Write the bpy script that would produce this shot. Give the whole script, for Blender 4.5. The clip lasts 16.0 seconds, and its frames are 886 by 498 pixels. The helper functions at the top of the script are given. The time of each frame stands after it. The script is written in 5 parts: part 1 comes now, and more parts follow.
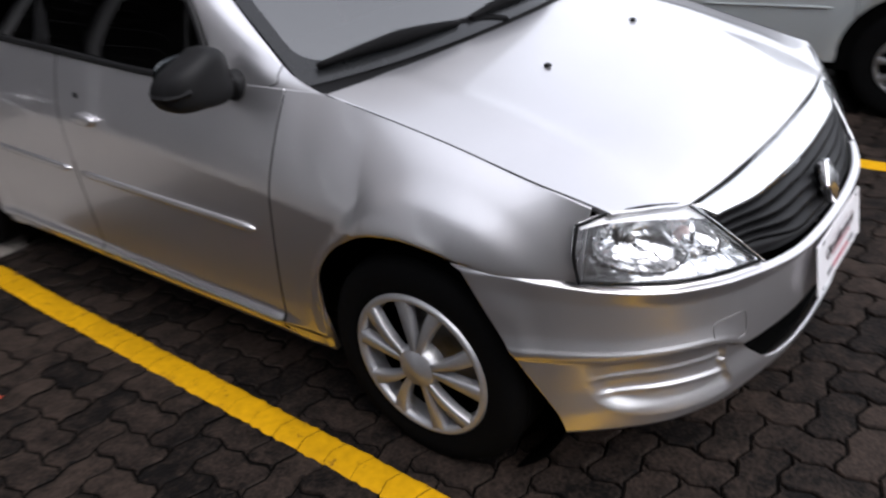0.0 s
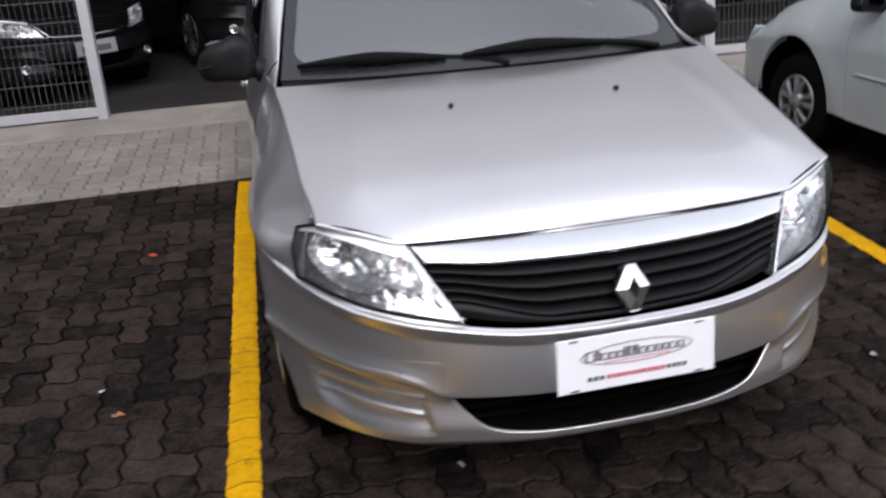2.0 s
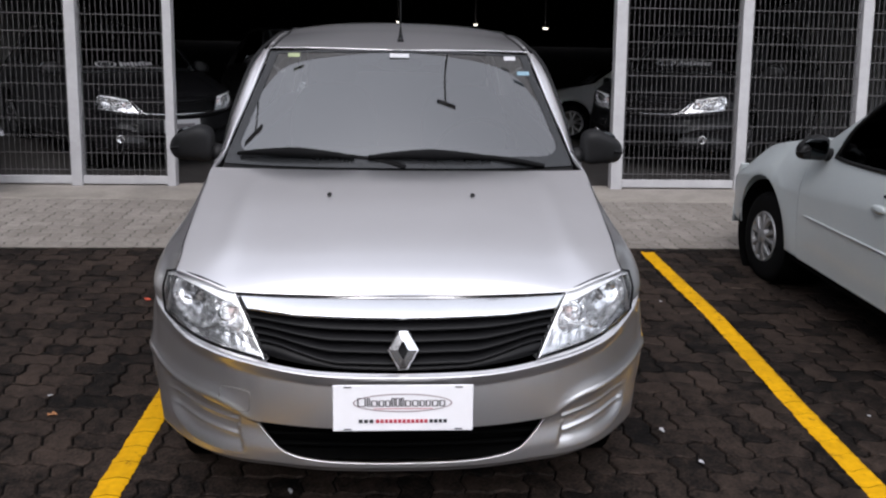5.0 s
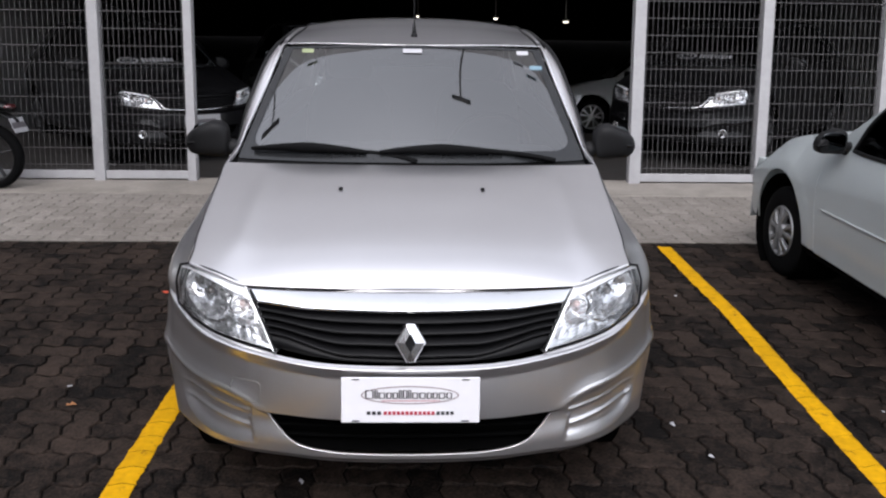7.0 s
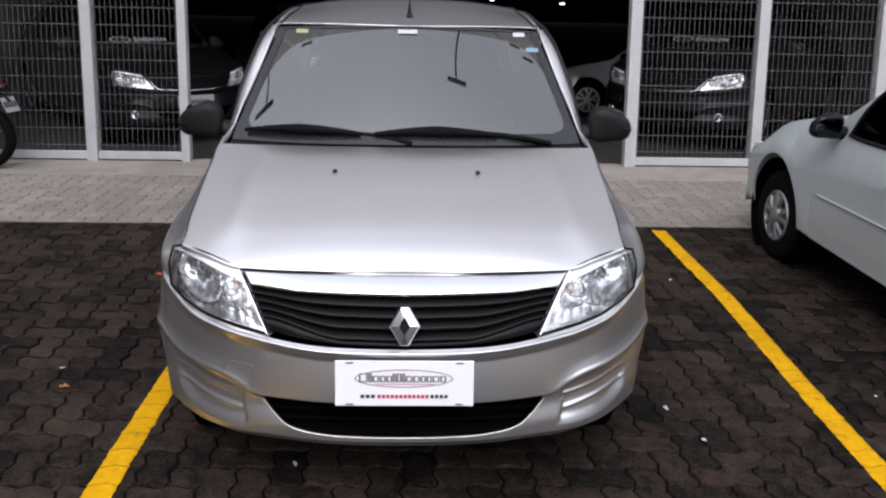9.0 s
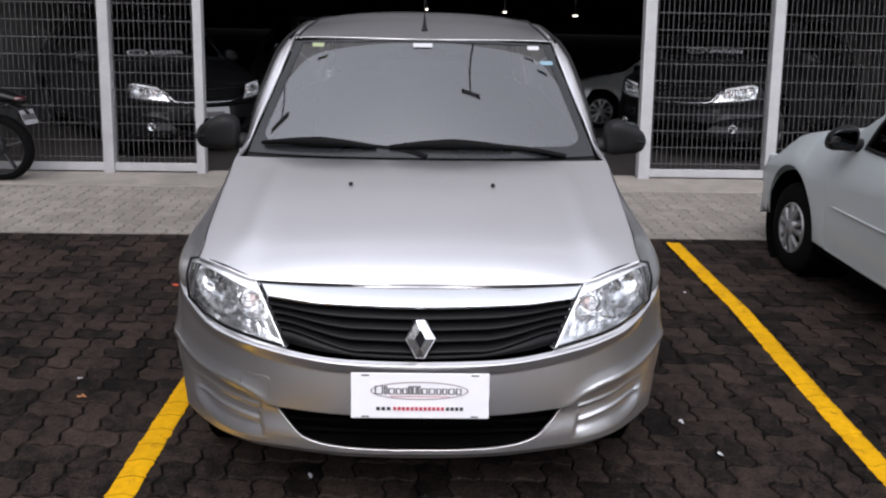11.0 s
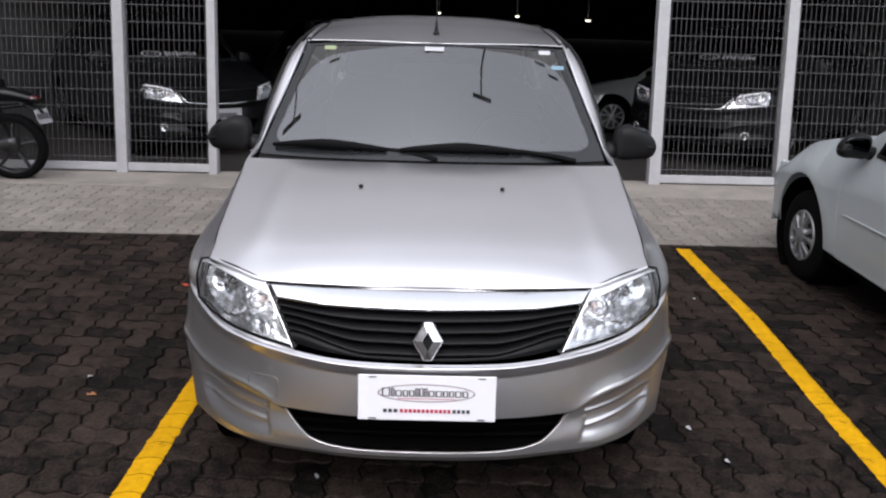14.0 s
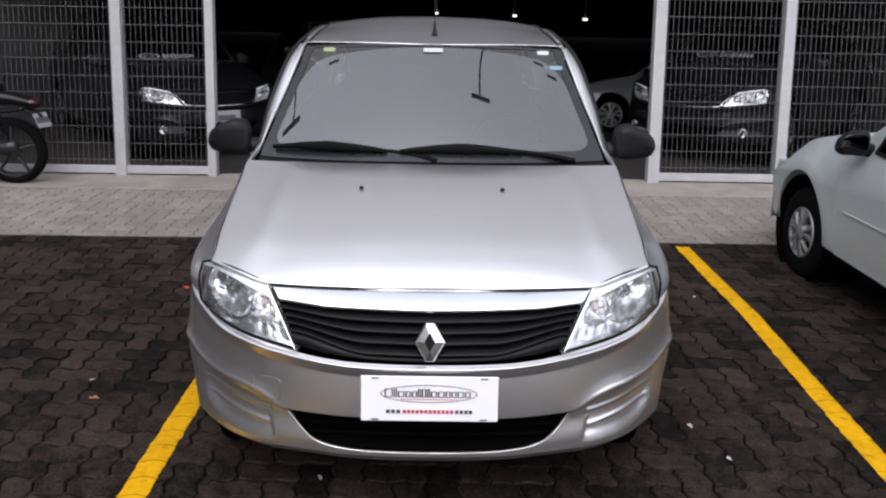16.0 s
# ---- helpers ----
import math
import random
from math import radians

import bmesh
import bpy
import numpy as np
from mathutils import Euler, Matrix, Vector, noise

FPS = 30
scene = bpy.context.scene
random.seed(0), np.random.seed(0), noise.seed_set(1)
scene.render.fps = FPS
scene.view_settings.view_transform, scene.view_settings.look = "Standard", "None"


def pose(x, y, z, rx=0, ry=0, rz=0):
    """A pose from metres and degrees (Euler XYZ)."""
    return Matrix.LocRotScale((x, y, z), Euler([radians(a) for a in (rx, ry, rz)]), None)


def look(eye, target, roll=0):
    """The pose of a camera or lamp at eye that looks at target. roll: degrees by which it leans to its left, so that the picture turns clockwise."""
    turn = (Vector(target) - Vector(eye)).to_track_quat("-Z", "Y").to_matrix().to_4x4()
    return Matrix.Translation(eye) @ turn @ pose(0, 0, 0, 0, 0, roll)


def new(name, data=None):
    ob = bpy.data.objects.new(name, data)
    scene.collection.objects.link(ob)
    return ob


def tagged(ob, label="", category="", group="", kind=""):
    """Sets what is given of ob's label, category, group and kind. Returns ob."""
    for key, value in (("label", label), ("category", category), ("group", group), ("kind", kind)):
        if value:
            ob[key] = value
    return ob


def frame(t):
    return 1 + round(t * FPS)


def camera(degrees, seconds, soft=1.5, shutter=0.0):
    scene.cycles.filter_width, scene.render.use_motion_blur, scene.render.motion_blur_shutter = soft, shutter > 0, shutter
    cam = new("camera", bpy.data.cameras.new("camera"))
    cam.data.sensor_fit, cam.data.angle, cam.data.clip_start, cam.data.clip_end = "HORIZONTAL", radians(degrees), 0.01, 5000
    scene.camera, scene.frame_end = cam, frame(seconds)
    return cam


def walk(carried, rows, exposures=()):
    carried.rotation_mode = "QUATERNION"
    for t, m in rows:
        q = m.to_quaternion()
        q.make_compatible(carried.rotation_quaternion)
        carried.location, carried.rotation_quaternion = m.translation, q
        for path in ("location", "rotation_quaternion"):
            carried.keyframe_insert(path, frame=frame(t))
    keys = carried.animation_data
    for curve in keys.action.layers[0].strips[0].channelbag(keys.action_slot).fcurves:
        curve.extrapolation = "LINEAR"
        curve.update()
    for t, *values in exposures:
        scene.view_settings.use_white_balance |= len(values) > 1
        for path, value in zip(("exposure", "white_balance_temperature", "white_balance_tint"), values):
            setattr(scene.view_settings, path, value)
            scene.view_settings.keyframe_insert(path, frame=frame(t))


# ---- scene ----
SLOPE = 9.0
TILT = pose(0, 0, 0, SLOPE, 0, 0)
PATH = [
    (0, (-2.047, -0.368, 1.54), (-0.698, 0.758, 0.584), -5.9),
    (0.5, (-1.804, -0.773, 1.543), (-0.761, 0.694, 0.671), -8.8),
    (1, (-1.423, -1.023, 1.518), (-0.541, 0.508, 0.582), -5.8),
    (1.5, (-1.143, -1.32, 1.505), (-0.61, 0.366, 0.57), -5.8),
    (2, (-0.775, -1.494, 1.498), (-0.391, 0.29, 0.678), -3.1),
    (2.5, (-0.432, -1.593, 1.53), (-0.22, 0.253, 0.79), -0.6),
    (3, (-0.15, -1.596, 1.523), (-0.144, 0.286, 0.846), 0.5),
    (3.5, (0.032, -1.665, 1.529), (0.059, 0.219, 0.857), -1.0),
    (4, (0.099, -1.822, 1.537), (0.03, 0.079, 0.919), -0.3),
    (4.5, (0.032, -1.991, 1.553), (0.117, -0.083, 0.957), 1.1),
    (5, (-0.029, -2.082, 1.569), (0.096, -0.17, 0.995), 1.2),
    (5.2, (-0.019, -2.076, 1.572), (0.076, -0.166, 0.988), 0.9),
    (7.5, (0.014, -2.108, 1.575), (0.083, -0.199, 0.984), 0.8),
    (8, (0.014, -2.099, 1.573), (0.098, -0.196, 0.966), 1.0),
    (8.5, (0.014, -2.094, 1.571), (0.106, -0.194, 0.954), 1.0),
    (9, (0.014, -2.091, 1.573), (0.097, -0.195, 0.943), 1.2),
    (9.5, (0.013, -2.097, 1.576), (0.087, -0.195, 0.962), 0.9),
    (9.7, (0.007, -2.1, 1.577), (0.077, -0.194, 0.977), 0.9),
    (12, (0.003, -2.097, 1.583), (0.047, -0.192, 0.975), 1.0),
    (12.5, (0.005, -2.09, 1.576), (0.042, -0.187, 0.962), 1.0),
    (13, (0.006, -2.084, 1.572), (0.033, -0.188, 0.938), 1.0),
    (13.5, (0.006, -2.095, 1.583), (0.034, -0.193, 0.965), 1.0),
    (14, (0.007, -2.107, 1.583), (0.034, -0.198, 0.986), 1.5),
    (14.5, (0.005, -2.109, 1.584), (0.036, -0.201, 0.987), 1.4),
    (15, (0.007, -2.115, 1.587), (0.036, -0.207, 0.988), 1.2),
    (15.5, (0.005, -2.115, 1.587), (0.035, -0.207, 0.986), 0.9),
    (16, (0.001, -2.114, 1.59), (0.03, -0.206, 0.992), 1.0),
]
cam = camera(58.3, 16.0, soft=2.2, shutter=0.5)
STOPS = [(0.0, 1.53), (0.6, 1.40), (1.2, 1.36), (2.0, 1.52), (2.6, 1.50), (3.2, 1.42), (4.0, 1.38), (5.0, 1.52), (8.0, 1.58), (16.0, 1.60)]
EXPOSURES = [(t, e, 6400, 14) for t, e in STOPS]
walk(cam, [(t, TILT @ look(e, g, r)) for t, e, g, r in PATH], EXPOSURES)

# ---- light: bright overcast sky ----
world = bpy.data.worlds.new("sky")
scene.world = world
world.use_nodes = True
wn = world.node_tree.nodes
wl = world.node_tree.links
sky = wn.new("ShaderNodeTexSky")
sky.sky_type = "NISHITA"
sky.sun_disc = False
sky.sun_elevation = radians(46)
sky.sun_rotation = radians(200)
sky.dust_density = 1.0
sky.air_density = 1.0
grey = wn.new("ShaderNodeHueSaturation")
grey.inputs["Saturation"].default_value = 0.22
wl.new(sky.outputs["Color"], grey.inputs["Color"])
wl.new(grey.outputs["Color"], wn["Background"].inputs["Color"])
wn["Background"].inputs["Strength"].default_value = 0.15
sun_data = bpy.data.lights.new("sun", "SUN")
sun_data.energy = 0.3
sun_data.angle = radians(34)
sun_data.color = (1.0, 0.965, 0.94)
sun = new("sun", sun_data)
sun.matrix_world = look((0.6, -8.6, 8.8), (0, 0, 0))

# ---- materials ----


def mat(name, color, rough=0.5, metal=0.0, coat=0.0, noise_scale=0.0, noise_amount=0.0, bump=0.0, bump_scale=200.0, rough_var=0.0, spec=0.5, stain=0.0, stain_scale=3.0, coat_ior=1.5):
    """A Principled material with variation at two scales and fine relief."""
    m = bpy.data.materials.new(name)
    m.use_nodes = True
    n, l = m.node_tree.nodes, m.node_tree.links
    b = n["Principled BSDF"]
    b.inputs["Base Color"].default_value = (*color, 1)
    b.inputs["Roughness"].default_value = rough
    b.inputs["Metallic"].default_value = metal
    b.inputs["Specular IOR Level"].default_value = spec
    b.inputs["Coat Weight"].default_value = coat
    b.inputs["Coat Roughness"].default_value = 0.05
    b.inputs["Coat IOR"].default_value = coat_ior
    tc = n.new("ShaderNodeTexCoord")
    if noise_amount or stain:
        fine = n.new("ShaderNodeTexNoise")
        fine.inputs["Scale"].default_value = noise_scale or 40
        fine.inputs["Detail"].default_value = 6
        big = n.new("ShaderNodeTexNoise")
        big.inputs["Scale"].default_value = stain_scale
        big.inputs["Detail"].default_value = 5
        big.inputs["Distortion"].default_value = 0.6
        for t in (fine, big):
            l.new(tc.outputs["Object"], t.inputs["Vector"])
        r1 = n.new("ShaderNodeMapRange")
        r1.inputs["To Min"].default_value, r1.inputs["To Max"].default_value = 1 - noise_amount, 1 + noise_amount
        r1.inputs["From Min"].default_value, r1.inputs["From Max"].default_value = 0.25, 0.75
        l.new(fine.outputs["Fac"], r1.inputs["Value"])
        r2 = n.new("ShaderNodeMapRange")
        r2.inputs["To Min"].default_value, r2.inputs["To Max"].default_value = 1 - stain, 1 + stain * 0.5
        r2.inputs["From Min"].default_value, r2.inputs["From Max"].default_value = 0.3, 0.7
        l.new(big.outputs["Fac"], r2.inputs["Value"])
        mul = n.new("ShaderNodeMath")
        mul.operation = "MULTIPLY"
        l.new(r1.outputs["Result"], mul.inputs[0])
        l.new(r2.outputs["Result"], mul.inputs[1])
        mix = n.new("ShaderNodeVectorMath")
        mix.operation = "SCALE"
        mix.inputs[0].default_value = color
        l.new(mul.outputs["Value"], mix.inputs["Scale"])
        l.new(mix.outputs["Vector"], b.inputs["Base Color"])
        if rough_var:
            r3 = n.new("ShaderNodeMapRange")
            r3.inputs["To Min"].default_value, r3.inputs["To Max"].default_value = rough - rough_var, rough + rough_var
            r3.inputs["From Min"].default_value, r3.inputs["From Max"].default_value = 0.3, 0.7
            l.new(big.outputs["Fac"], r3.inputs["Value"])
            l.new(r3.outputs["Result"], b.inputs["Roughness"])
    if bump:
        bt = n.new("ShaderNodeTexNoise")
        bt.inputs["Scale"].default_value = bump_scale
        bt.inputs["Detail"].default_value = 4
        l.new(tc.outputs["Object"], bt.inputs["Vector"])
        bn = n.new("ShaderNodeBump")
        bn.inputs["Strength"].default_value = bump
        bn.inputs["Distance"].default_value = 0.002
        l.new(bt.outputs["Fac"], bn.inputs["Height"])
        l.new(bn.outputs["Normal"], b.inputs["Normal"])
    return m


def paver_mat(name, dark, light, rough, spots):
    """Concrete pavers: each one a shade of its own, with grain, stains and relief."""
    m = bpy.data.materials.new(name)
    m.use_nodes = True
    n, l = m.node_tree.nodes, m.node_tree.links
    b = n["Principled BSDF"]
    info, geo = n.new("ShaderNodeObjectInfo"), n.new("ShaderNodeNewGeometry")
    add = n.new("ShaderNodeMath")
    l.new(info.outputs["Random"], add.inputs[0])
    l.new(geo.outputs["Random Per Island"], add.inputs[1])
    fr = n.new("ShaderNodeMath")
    fr.operation = "FRACT"
    l.new(add.outputs["Value"], fr.inputs[0])
    fine, big = n.new("ShaderNodeTexNoise"), n.new("ShaderNodeTexNoise")
    fine.inputs["Scale"].default_value, fine.inputs["Detail"].default_value = 90, 8
    big.inputs["Scale"].default_value, big.inputs["Detail"].default_value = 1.6, 6
    big.inputs["Distortion"].default_value = 0.5
    mid = n.new("ShaderNodeTexNoise")
    mid.inputs["Scale"].default_value, mid.inputs["Detail"].default_value = 17, 5
    for t in (fine, mid, big):
        l.new(geo.outputs["Position"], t.inputs["Vector"])
    acc = None
    for src, k in ((fr.outputs["Value"], 0.34), (fine.outputs["Fac"], 1.1), (mid.outputs["Fac"], 0.9), (big.outputs["Fac"], spots)):
        mm = n.new("ShaderNodeMath")
        mm.operation = "MULTIPLY_ADD"
        l.new(src, mm.inputs[0])
        mm.inputs[1].default_value = k
        mm.inputs[2].default_value = -0.5 * k
        if acc is not None:
            l.new(acc, mm.inputs[2])
            half = n.new("ShaderNodeMath")
            half.operation = "SUBTRACT"
            l.new(mm.outputs["Value"], half.inputs[0])
            half.inputs[1].default_value = 0.5 * k
            acc = half.outputs["Value"]
        else:
            acc = mm.outputs["Value"]
    cen = n.new("ShaderNodeMath")
    l.new(acc, cen.inputs[0])
    cen.inputs[1].default_value = 0.5
    ramp = n.new("ShaderNodeValToRGB")
    ramp.color_ramp.elements[0].position, ramp.color_ramp.elements[1].position = 0.28, 1.0
    ramp.color_ramp.elements[0].color, ramp.color_ramp.elements[1].color = (*dark, 1), (*light, 1)
    l.new(cen.outputs["Value"], ramp.inputs["Fac"])
    l.new(ramp.outputs["Color"], b.inputs["Base Color"])
    rr = n.new("ShaderNodeMapRange")
    rr.inputs["To Min"].default_value, rr.inputs["To Max"].default_value = rough - 0.12, rough + 0.15
    l.new(big.outputs["Fac"], rr.inputs["Value"])
    l.new(rr.outputs["Result"], b.inputs["Roughness"])
    b.inputs["Specular IOR Level"].default_value = 0.14
    bn = n.new("ShaderNodeBump")
    bn.inputs["Strength"].default_value, bn.inputs["Distance"].default_value = 0.8, 0.006
    l.new(fine.outputs["Fac"], bn.inputs["Height"])
    l.new(bn.outputs["Normal"], b.inputs["Normal"])
    return m


def glass_mat(name, tint, ior, rough=0.0, shine=(0.8, 0.8, 0.8)):
    """A thin pane: what lies behind it, tinted, and a mirror image by Fresnel."""
    m = bpy.data.materials.new(name)
    m.use_nodes = True
    n, l = m.node_tree.nodes, m.node_tree.links
    n.remove(n["Principled BSDF"])
    tr, gl, fr, mx = n.new("ShaderNodeBsdfTransparent"), n.new("ShaderNodeBsdfGlossy"), n.new("ShaderNodeFresnel"), n.new("ShaderNodeMixShader")
    tr.inputs["Color"].default_value = (*tint, 1)
    gl.inputs["Roughness"].default_value = rough
    gl.inputs["Color"].default_value = (*shine, 1)
    fr.inputs["IOR"].default_value = ior
    l.new(fr.outputs["Fac"], mx.inputs["Fac"])
    l.new(tr.outputs["BSDF"], mx.inputs[1])
    l.new(gl.outputs["BSDF"], mx.inputs[2])
    l.new(mx.outputs["Shader"], n["Material Output"].inputs["Surface"])
    return m


def glow_mat(name, color, strength):
    m = bpy.data.materials.new(name)
    m.use_nodes = True
    b = m.node_tree.nodes["Principled BSDF"]
    b.inputs["Emission Color"].default_value = (*color, 1)
    b.inputs["Emission Strength"].default_value = strength
    return m


SILVER = mat("silver_metallic_paint", (0.765, 0.755, 0.765), 0.34, 0.94, 1.0, 900, 0.05, stain=0.03, coat_ior=1.5)
WHITE_PAINT = mat("white_car_paint", (0.365, 0.395, 0.40), 0.4, 0.0, 0.45, 60, 0.02, stain=0.03)
BLACK_PAINT = mat("black_car_paint", (0.004, 0.004, 0.0045), 0.3, 0.0, 0.18, 60, 0.05, spec=0.12)
GREY_PAINT = mat("grey_car_paint", (0.55, 0.56, 0.58), 0.36, 0.5, 1.0, 600, 0.05)
PLASTIC = mat("black_plastic", (0.007, 0.007, 0.0075), 0.5, spec=0.2, noise_scale=60, noise_amount=0.15, bump=0.15, bump_scale=700, stain=0.1)
FRIT = mat("printed_glass_border", (0.016, 0.017, 0.018), 0.22, spec=0.5, noise_scale=20, noise_amount=0.1)
WIPER = mat("black_wiper_rubber", (0.003, 0.003, 0.0033), 0.7, spec=0.1, noise_scale=60, noise_amount=0.2)
GLOSS_BLACK = mat("satin_black_grille", (0.0038, 0.0038, 0.0043), 0.45, spec=0.20, noise_scale=30, noise_amount=0.1)
# near-black, so the shade of cavities and gaps sits in the colour
DARK = mat("cavity_shade_black", (0.002, 0.002, 0.002), 0.9, spec=0.03, noise_scale=20, noise_amount=0.2)
RUBBER = mat("tyre_rubber", (0.004, 0.004, 0.0042), 0.85, spec=0.06, noise_scale=80, noise_amount=0.25, bump=0.3, bump_scale=300, stain=0.2)
EMBLEM = mat("polished_emblem", (0.88, 0.88, 0.89), 0.15, 1.0, noise_scale=20, noise_amount=0.02)
CHROME = mat("chrome", (0.86, 0.87, 0.88), 0.08, 1.0, noise_scale=20, noise_amount=0.02, stain=0.02)
REFLECTOR = mat("headlight_reflector", (0.80, 0.805, 0.815), 0.18, 0.94, noise_scale=14, noise_amount=0.06, stain=0.05)
BROW = mat("satin_silver_trim", (0.86, 0.86, 0.87), 0.35, 0.4, noise_scale=20, noise_amount=0.03)
GREY_COVER = mat("grey_wheel_cover", (0.25, 0.25, 0.255), 0.42, 0.5, 0.2, noise_scale=70, noise_amount=0.12, stain=0.25)
HUBCAP = mat("silver_wheel_cover", (0.46, 0.46, 0.47), 0.38, 0.65, 0.4, noise_scale=80, noise_amount=0.06, stain=0.08)
STEEL = mat("dull_steel", (0.25, 0.24, 0.23), 0.5, 0.9, noise_scale=60, noise_amount=0.2, stain=0.2)
ALLOY = mat("dark_alloy", (0.055, 0.055, 0.057), 0.45, 0.6, noise_scale=60, noise_amount=0.15, stain=0.2)
RED_LENS = mat("red_lens", (0.05, 0.004, 0.005), 0.15, coat=1.0, noise_scale=60, noise_amount=0.1)
MIRROR = mat("dark_mirror_glass", (0.035, 0.038, 0.04), 0.05, 1.0)
AMBER = mat("amber_bulb", (0.75, 0.58, 0.55), 0.2, coat=0.6)
PLATE_WHITE = mat("white_plate", (0.80, 0.79, 0.81), 0.35, noise_scale=20, noise_amount=0.02, stain=0.03)
PLATE_GREY = mat("grey_plate", (0.23, 0.23, 0.24), 0.45, noise_scale=20, noise_amount=0.05, stain=0.05)
INK = mat("dark_ink", (0.03, 0.03, 0.035), 0.5, noise_scale=60, noise_amount=0.1)
INK_TEXT = mat("dark_grey_ink", (0.06, 0.055, 0.06), 0.5, noise_scale=60, noise_amount=0.1)
INK_RED = mat("red_ink", (0.45, 0.03, 0.06), 0.5, noise_scale=60, noise_amount=0.1)
INK_GREY = mat("grey_ink", (0.26, 0.19, 0.20), 0.5, noise_scale=60, noise_amount=0.1)
GLASS = glass_mat("windscreen_glass", (0.28, 0.32, 0.32), 2.75, shine=(1.0, 1.0, 0.99))
SIDE_GLASS = glass_mat("side_window_glass", (0.02, 0.02, 0.02), 1.3)
LENS = glass_mat("headlight_lens", (0.93, 0.94, 0.95), 1.45)
SEAT = mat("grey_seat_cloth", (0.06, 0.06, 0.065), 0.9, noise_scale=150, noise_amount=0.25, bump=0.3, bump_scale=900, stain=0.1)
DASH = mat("dark_grey_dashboard", (0.035, 0.035, 0.037), 0.6, noise_scale=90, noise_amount=0.15, bump=0.2, bump_scale=600)
PAVER = paver_mat("dark_concrete_pavers", (0.0024, 0.0017, 0.0014), (0.0495, 0.0345, 0.0268), 0.70, 0.6)
PAVER_LIGHT = paver_mat("light_concrete_pavers", (0.172, 0.155, 0.137), (0.276, 0.254, 0.228), 0.7, 1.0)
JOINT = mat("dark_joint_sand", (0.003, 0.0024, 0.002), 0.95, spec=0.1, noise_scale=60, noise_amount=0.4, bump=0.5, bump_scale=150, stain=0.3)
JOINT_LIGHT = mat("grey_joint_sand", (0.095, 0.085, 0.074), 0.95, noise_scale=60, noise_amount=0.4, bump=0.5, bump_scale=150, stain=0.3)
YELLOW = mat("worn_yellow_road_paint", (0.60, 0.315, 0.001), 0.65, spec=0.15, noise_scale=35, noise_amount=0.14, bump=0.3, bump_scale=90, stain=0.14, stain_scale=5)


def wear(m, color, scale, start):
    """Lets a worn colour through in ragged spots."""
    n, l = m.node_tree.nodes, m.node_tree.links
    b, geo = n["Principled BSDF"], n.new("ShaderNodeNewGeometry")
    spot = n.new("ShaderNodeTexNoise")
    spot.inputs["Scale"].default_value, spot.inputs["Detail"].default_value, spot.inputs["Roughness"].default_value = scale, 9, 0.72
    l.new(geo.outputs["Position"], spot.inputs["Vector"])
    ramp = n.new("ShaderNodeMapRange")
    ramp.inputs["From Min"].default_value, ramp.inputs["From Max"].default_value = start, start + 0.07
    l.new(spot.outputs["Fac"], ramp.inputs["Value"])
    mix = n.new("ShaderNodeMix")
    mix.data_type = "RGBA"
    l.new(ramp.outputs["Result"], mix.inputs[0])
    l.new(b.inputs["Base Color"].links[0].from_socket, mix.inputs[6])
    mix.inputs[7].default_value = (*color, 1)
    l.new(mix.outputs[2], b.inputs["Base Color"])


wear(YELLOW, (0.16, 0.075, 0.012), 17.0, 0.60)
wear(PAVER_LIGHT, (0.060, 0.052, 0.045), 21.0, 0.645)
WHITE_STEEL = mat("white_painted_steel", (0.34, 0.335, 0.34), 0.45, noise_scale=30, noise_amount=0.05, stain=0.12, stain_scale=4)
WIRE = mat("galvanised_white_wire", (0.072, 0.068, 0.070), 0.55, 0.1, noise_scale=40, noise_amount=0.15, stain=0.1)
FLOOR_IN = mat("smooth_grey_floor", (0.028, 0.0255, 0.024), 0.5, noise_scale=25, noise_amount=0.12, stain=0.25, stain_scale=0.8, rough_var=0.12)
# near-black colour stands in for the gloom of a deep hall
WALL_IN = mat("showroom_gloom_colour", (0.010, 0.0095, 0.0095), 0.9, spec=0.05, noise_scale=8, noise_amount=0.15, stain=0.2, stain_scale=0.7)
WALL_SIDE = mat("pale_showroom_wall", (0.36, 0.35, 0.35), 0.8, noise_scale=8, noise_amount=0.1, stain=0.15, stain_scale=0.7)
CONCRETE = mat("pale_concrete", (0.235, 0.212, 0.186), 0.8, noise_scale=30, noise_amount=0.12, stain=0.28, stain_scale=2.2, bump=0.4, bump_scale=160)
FACADE = mat("dark_rendered_facade", (0.20, 0.196, 0.20), 0.8, noise_scale=12, noise_amount=0.08, stain=0.15, stain_scale=0.6, bump=0.3, bump_scale=120)
# for the added walls out of view that darken the car's reflections
UNSEEN_WALL = mat("unseen_dark_wall", (0.055, 0.053, 0.052), 0.9, noise_scale=6, noise_amount=0.2, stain=0.35, stain_scale=0.5)
ASPHALT = mat("asphalt", (0.05, 0.048, 0.046), 0.85, noise_scale=60, noise_amount=0.3, stain=0.2, stain_scale=0.5, bump=0.5, bump_scale=200)
LEAF = mat("dry_leaf", (0.30, 0.13, 0.05), 0.7, noise_scale=60, noise_amount=0.3)
PAPER = mat("scrap_paper", (0.45, 0.45, 0.47), 0.7, noise_scale=60, noise_amount=0.1)
TUBE = glow_mat("lamp_tube", (1.0, 0.94, 0.78), 1.2)
GREEN = mat("green_sticker", (0.26, 0.30, 0.16), 0.5, noise_scale=60, noise_amount=0.1)
BLUE = mat("pale_blue_sticker", (0.16, 0.26, 0.32), 0.5, noise_scale=60, noise_amount=0.1)

